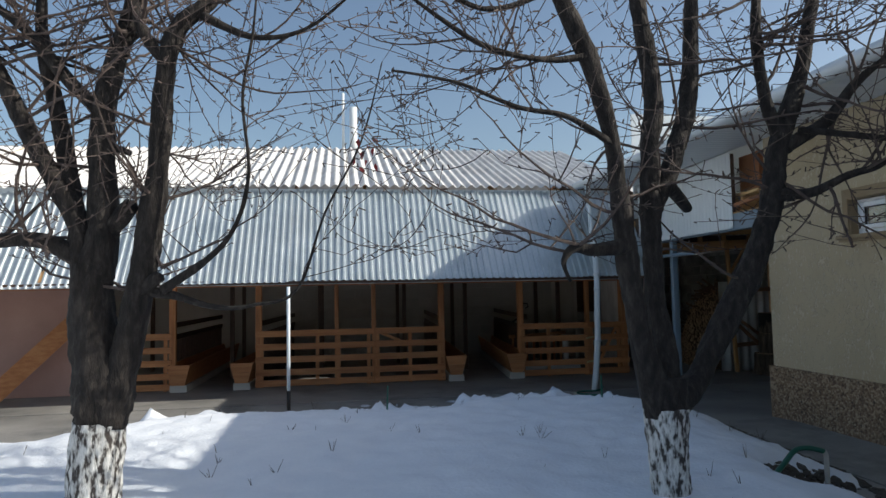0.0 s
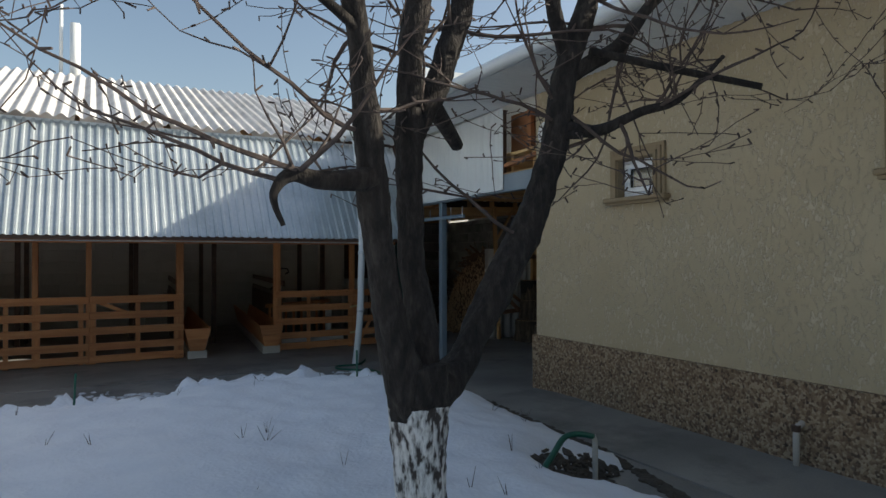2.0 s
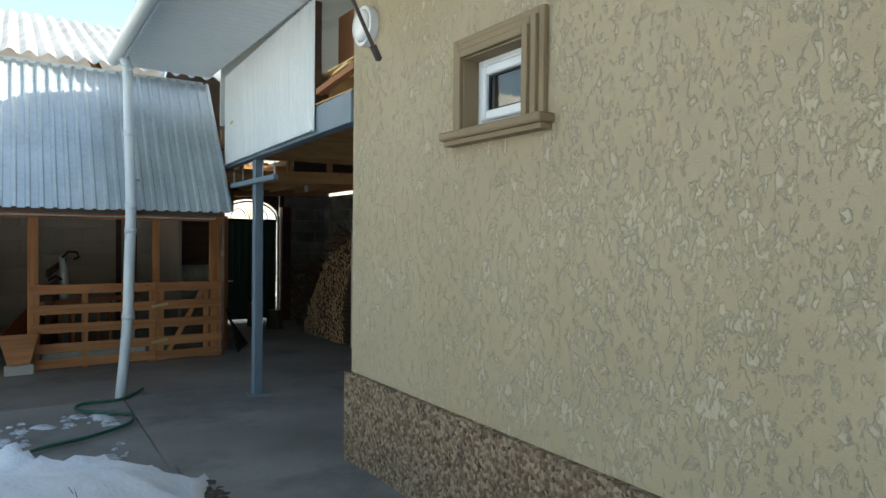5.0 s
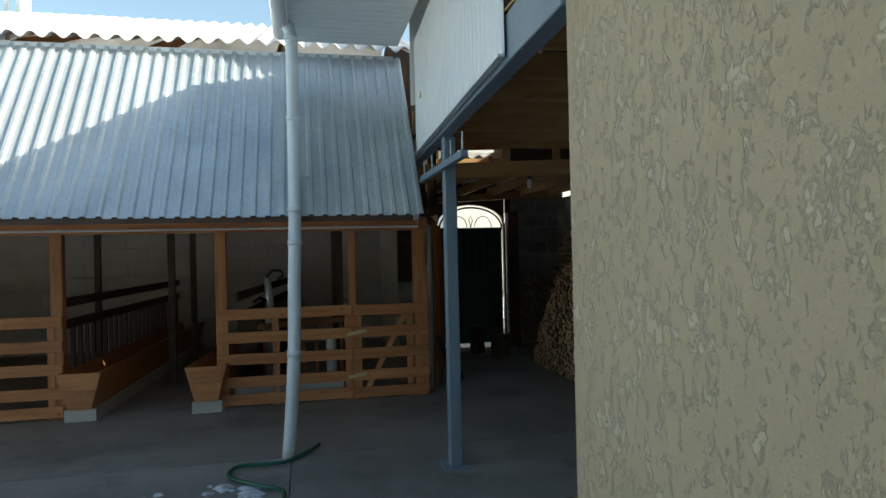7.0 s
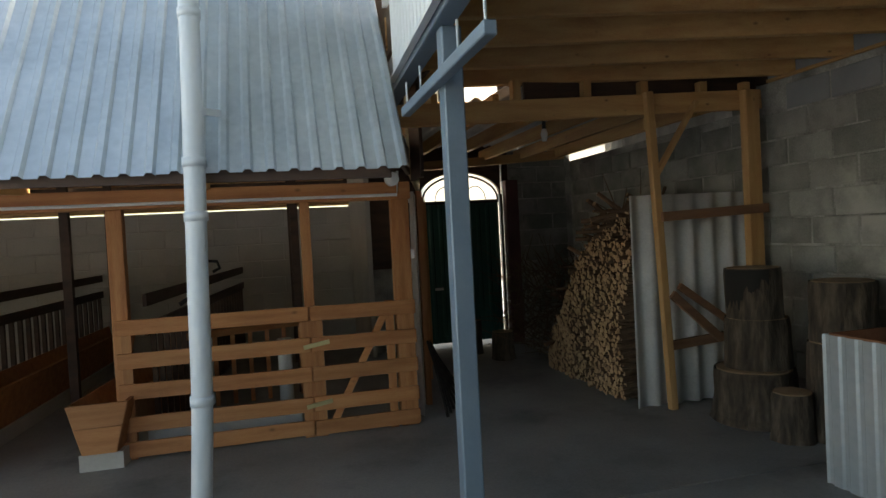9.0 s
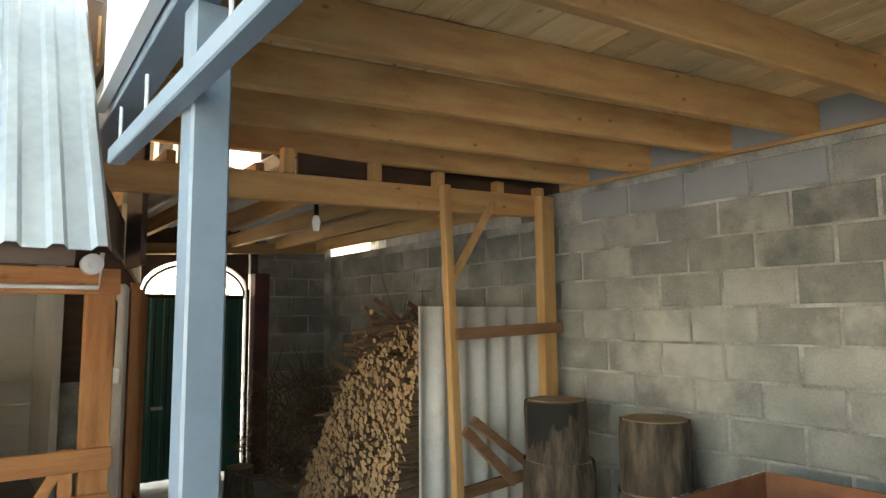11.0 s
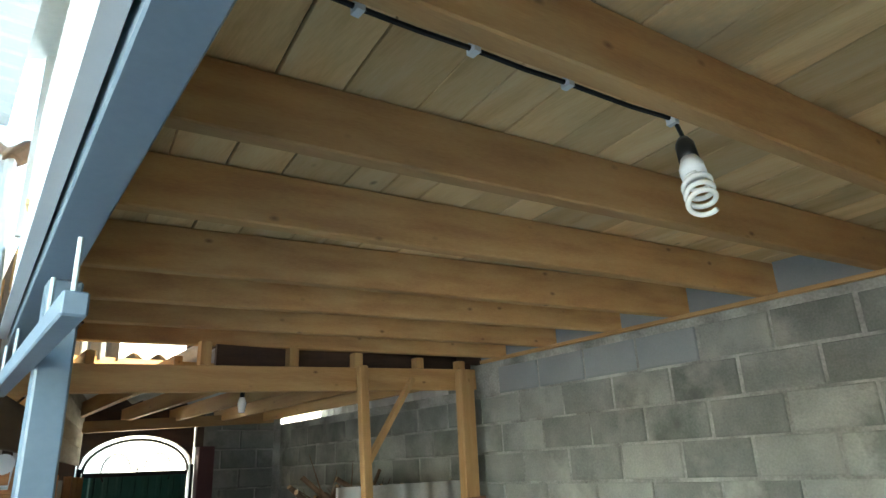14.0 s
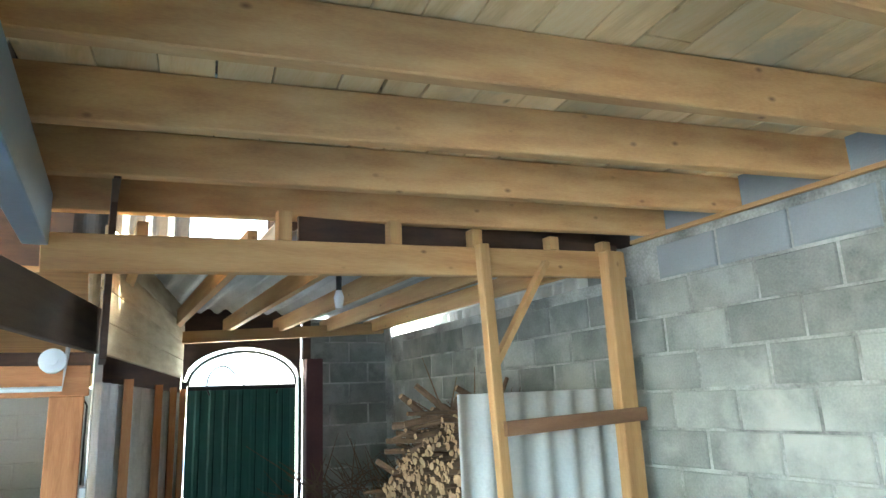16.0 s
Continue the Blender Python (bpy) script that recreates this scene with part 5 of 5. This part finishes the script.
fruit_tree("bare fruit tree with three thick limbs and limewashed foot",
           [(1.50, 3.2, 0.10, 0.125), (1.49, 3.2, 0.33, 0.103), (1.47, 3.18, 0.6, 0.102), (1.465, 3.18, 0.80, 0.12), (1.46, 3.18, 0.94, 0.11)], 0.78,
           [[(1.43, 3.16, 0.76, 0.085), (1.345, 3.13, 1.02, 0.064), (1.295, 3.12, 1.28, 0.056), (1.258, 3.12, 1.5, 0.06), (1.235, 3.12, 1.74, 0.060), (1.205, 3.12, 2.05, 0.046), (1.165, 3.1, 2.3, 0.044), (1.02, 3.02, 2.66, 0.05), (0.82, 3.0, 3.09, 0.042), (0.6, 2.95, 3.6, 0.03)],
            [(1.48, 3.2, 0.80, 0.08), (1.515, 3.26, 1.13, 0.062), (1.485, 3.28, 1.36, 0.056), (1.475, 3.28, 1.65, 0.054), (1.475, 3.28, 1.92, 0.058), (1.485, 3.28, 2.23, 0.053), (1.52, 3.28, 2.55, 0.052), (1.44, 3.3, 3.2, 0.042), (1.42, 3.3, 3.8, 0.03)],
            [(1.47, 3.3, 1.84, 0.06), (1.56, 3.34, 1.97, 0.062), (1.64, 3.36, 2.11, 0.058), (1.71, 3.38, 2.27, 0.054), (1.81, 3.4, 2.58, 0.05), (1.87, 3.42, 3.26, 0.038), (1.9, 3.42, 3.9, 0.025)],
            [(1.50, 3.2, 0.80, 0.10), (1.70, 3.26, 0.90, 0.066), (1.82, 3.29, 1.08, 0.07), (2.03, 3.3, 1.41, 0.074), (2.15, 3.3, 1.65, 0.067), (2.25, 3.3, 1.93, 0.062), (2.31, 3.3, 2.25, 0.06), (2.5, 3.3, 2.75, 0.045), (2.62, 3.3, 3.3, 0.035)],
            [(2.33, 3.3, 2.3, 0.04), (2.26, 3.32, 2.55, 0.035), (2.22, 3.32, 2.95, 0.03), (2.24, 3.3, 3.5, 0.02)],
            [(2.25, 3.28, 1.98, 0.035), (2.42, 3.2, 1.96, 0.028), (2.6, 3.1, 2.05, 0.022), (2.8, 3.05, 2.12, 0.016), (3.05, 3.0, 2.35, 0.010)],
            [(2.35, 3.3, 2.25, 0.045), (2.6, 3.25, 2.4, 0.036), (2.78, 3.22, 2.62, 0.026), (3.0, 3.2, 2.8, 0.015)],
            [(1.24, 3.1, 1.66, 0.05), (1.12, 3.05, 1.64, 0.037), (1.0, 3.0, 1.63, 0.031), (0.90, 2.98, 1.64, 0.024), (0.84, 2.97, 1.57, 0.014), (0.87, 2.96, 1.47, 0.008)],
            [(1.19, 3.1, 2.2, 0.022), (0.9, 3.0, 2.32, 0.014), (0.62, 2.95, 2.35, 0.011), (0.3, 2.9, 2.45, 0.008), (-0.02, 2.9, 2.5, 0.006)],
            [(1.03, 3.0, 2.65, 0.02), (0.75, 2.95, 2.6, 0.014), (0.4, 2.9, 2.66, 0.013), (0.0, 2.85, 2.9, 0.007)],
            [(0.85, 3.0, 3.0, 0.018), (0.45, 2.95, 2.85, 0.013), (0.05, 2.9, 3.05, 0.01), (-0.3, 2.9, 3.3, 0.006)]],
           [((2.22, 3.28, 1.93), (2.33, 3.2, 1.93), 0.025), ((1.62, 3.42, 2.08), (2.0, 3.80, 1.95), 0.05)], 5, 92, 1.35, (0.06, 0.0, 0.10))
fruit_tree("bare fruit tree with several upright limbs and limewashed foot",
           [(-1.70, 3.7, 0.10, 0.155), (-1.68, 3.7, 0.33, 0.135), (-1.65, 3.7, 0.71, 0.135), (-1.66, 3.7, 1.0, 0.13), (-1.70, 3.7, 1.32, 0.115), (-1.70, 3.7, 1.6, 0.10)], 0.74,
           [[(-1.69, 3.7, 1.5, 0.10), (-1.65, 3.7, 1.83, 0.08), (-1.65, 3.7, 2.48, 0.062), (-1.51, 3.7, 3.05, 0.048), (-1.42, 3.7, 3.6, 0.03)],
            [(-1.60, 3.68, 0.72, 0.10), (-1.55, 3.67, 0.95, 0.09), (-1.45, 3.65, 1.38, 0.075), (-1.35, 3.62, 2.03, 0.064), (-1.27, 3.6, 2.83, 0.05), (-1.07, 3.6, 3.08, 0.042), (-0.8, 3.6, 3.4, 0.025)],
            [(-1.72, 3.7, 1.45, 0.08), (-1.78, 3.7, 1.83, 0.06), (-1.92, 3.7, 2.1, 0.052), (-2.06, 3.7, 2.37, 0.046), (-2.25, 3.7, 2.8, 0.035), (-2.4, 3.7, 3.3, 0.02)],
            [(-1.80, 3.72, 1.85, 0.055), (-1.88, 3.75, 2.3, 0.045), (-2.0, 3.75, 2.9, 0.035), (-2.0, 3.75, 3.4, 0.02)],
            [(-1.66, 3.7, 2.45, 0.04), (-1.85, 3.7, 2.65, 0.036), (-2.05, 3.7, 2.9, 0.028), (-2.3, 3.7, 3.1, 0.018)],
            [(-1.74, 3.7, 1.62, 0.06), (-1.95, 3.68, 1.73, 0.045), (-2.2, 3.65, 1.72, 0.035), (-2.5, 3.6, 1.66, 0.02)],
            [(-1.28, 3.6, 2.7, 0.035), (-1.42, 3.6, 2.9, 0.03), (-1.5, 3.6, 3.2, 0.02)],
            [(-1.42, 3.64, 1.45, 0.03), (-1.25, 3.6, 1.42, 0.022), (-1.0, 3.5, 1.35, 0.015), (-0.8, 3.45, 1.36, 0.010), (-0.57, 3.42, 1.44, 0.008), (-0.42, 3.4, 1.85, 0.006), (-0.22, 3.4, 2.25, 0.005), (-0.10, 3.4, 2.7, 0.003)],
            [(-1.3, 3.6, 1.45, 0.028), (-0.95, 3.45, 1.70, 0.014), (-0.83, 3.45, 2.05, 0.010), (-0.86, 3.45, 2.5, 0.008), (-0.80, 3.45, 2.9, 0.007), (-0.75, 3.45, 3.6, 0.004)],
            [(-1.1, 3.6, 3.0, 0.03), (-0.8, 3.5, 2.85, 0.016), (-0.5, 3.45, 2.9, 0.01), (-0.2, 3.4, 3.15, 0.006)]],
           [((-1.62, 3.7, 2.25), (-1.5, 3.66, 2.22), 0.025), ((-1.62, 3.7, 1.8), (-1.48, 3.62, 1.92), 0.06), ((-1.43, 3.62, 1.45), (-1.31, 3.55, 1.52), 0.045)], 11, 96, 1.4, (0.13, 0.0, 0.12))

rod = thing("lodged_stick", "straight dark wooden stick lodged across the branches", "stick")
part("stick", tube([(2.45, 3.22, 2.44), (2.8, 3.05, 2.36), (3.2, 2.86, 2.28)], [0.02, 0.018, 0.016], 10), M_BARK, rod, smooth=True)
lv = thing("dead_leaves", "few shrivelled red-brown leaves hanging on a twig", "leaves")
for k in range(9):
    p = Vector((-0.07 + random.gauss(0, 0.035), 3.4 + random.gauss(0, 0.02), 2.40 - 0.022 * k))
    a = Vector((random.gauss(0, 1), random.gauss(0, 1), random.gauss(0, 0.5))).normalized() * 0.018
    d = Vector((random.gauss(0, 0.3), random.gauss(0, 0.3), -1)).normalized() * 0.055
    bm = bmesh.new()
    v = [bm.verts.new(q) for q in (p, p + d * 0.4 + a, p + d, p + d * 0.4 - a)]
    n = a.cross(d).normalized() * 0.006
    v[1].co += n
    v[3].co += n
    bm.faces.new(v)
    bmesh.ops.solidify(bm, geom=bm.faces[:], thickness=0.001)
    part("leaf", bm, M_RED, lv)

# ---- blocks of the walls, last ----
def block_mesh(name, size, mat):
    """A block with chamfered front edges; its front looks towards -x, its length runs along y."""
    bm = bmesh.new()
    t, l, h = size
    c = 0.006
    bk = [bm.verts.new((t, y, z)) for y, z in ((0, 0), (l, 0), (l, h), (0, h))]
    md = [bm.verts.new((c, y, z)) for y, z in ((0, 0), (l, 0), (l, h), (0, h))]
    fr = [bm.verts.new((0, y, z)) for y, z in ((c, c), (l - c, c), (l - c, h - c), (c, h - c))]
    for a, b in ((bk, md), (md, fr)):
        for k in range(4):
            bm.faces.new((a[k], a[(k + 1) % 4], b[(k + 1) % 4], b[k]))
    bm.faces.new(fr)
    me = bpy.data.meshes.new(name)
    bmesh.ops.recalc_face_normals(bm, faces=bm.faces[:])
    bm.to_mesh(me)
    bm.free()
    me.materials.append(mat)
    return me


old = block_mesh("block", (0.03, 0.381, 0.183), M_BLOCK)
fresh = block_mesh("block", (0.03, 0.381, 0.183), M_BLOCK_NEW)
smeared_lit = block_mesh("block", (0.03, 0.381, 0.183), M_BLOCK_PALE)
half = block_mesh("block", (0.03, 0.18, 0.183), M_BLOCK)
rb = random.Random(4)
for c in range(11):
    z = 2.374 - 0.199 * (c + 1) + 0.004
    y = 13.905 - (0.2 if c % 2 else 0.0) - 0.39
    while y > HY + 0.02:
        # lower courses take the paler blocks: smears plus painted floor light
        me = fresh if c == 0 and 8.5 < y < 10.6 else smeared_lit if c > 3 or (c == 3 and rb.random() < 0.5) else old
        if c == 0 and y > 10.3:
            y -= 0.4
            continue
        b = new("block", me)
        b.parent = wall_b if y < 10.5 else wall_c
        b.location = (7.639 + rb.uniform(-0.003, 0.003), y + rb.uniform(-0.004, 0.004), z + rb.uniform(-0.003, 0.003))
        y -= 0.4
for c in range(11):
    z = 2.374 - 0.199 * (c + 1) + 0.004
    row = ((7.167, old), (7.563, old)) if c % 2 else ((6.965, half), (7.36, old), (7.56, half))
    for x, me in row:
        b = new("block", me)
        b.parent = wall_n
        b.matrix_local = pose(x, 13.972 + rb.uniform(-0.003, 0.003), z, 0, 0, 90)
pale = block_mesh("block", (0.03, 0.59, 0.215), M_CONC2)
back = next(o for o in shed.children if o.name.startswith("back_wall"))
for c in range(8):
    x = 4.92 - (0.3 if c % 2 else 0.0)
    while x > -1.2:
        b = new("block", pale)
        b.parent = back
        b.matrix_local = pose(x, 15.292 + rb.uniform(-0.002, 0.002), 0.04 + 0.223 * c, 0, 0, 90)
        x -= 0.6
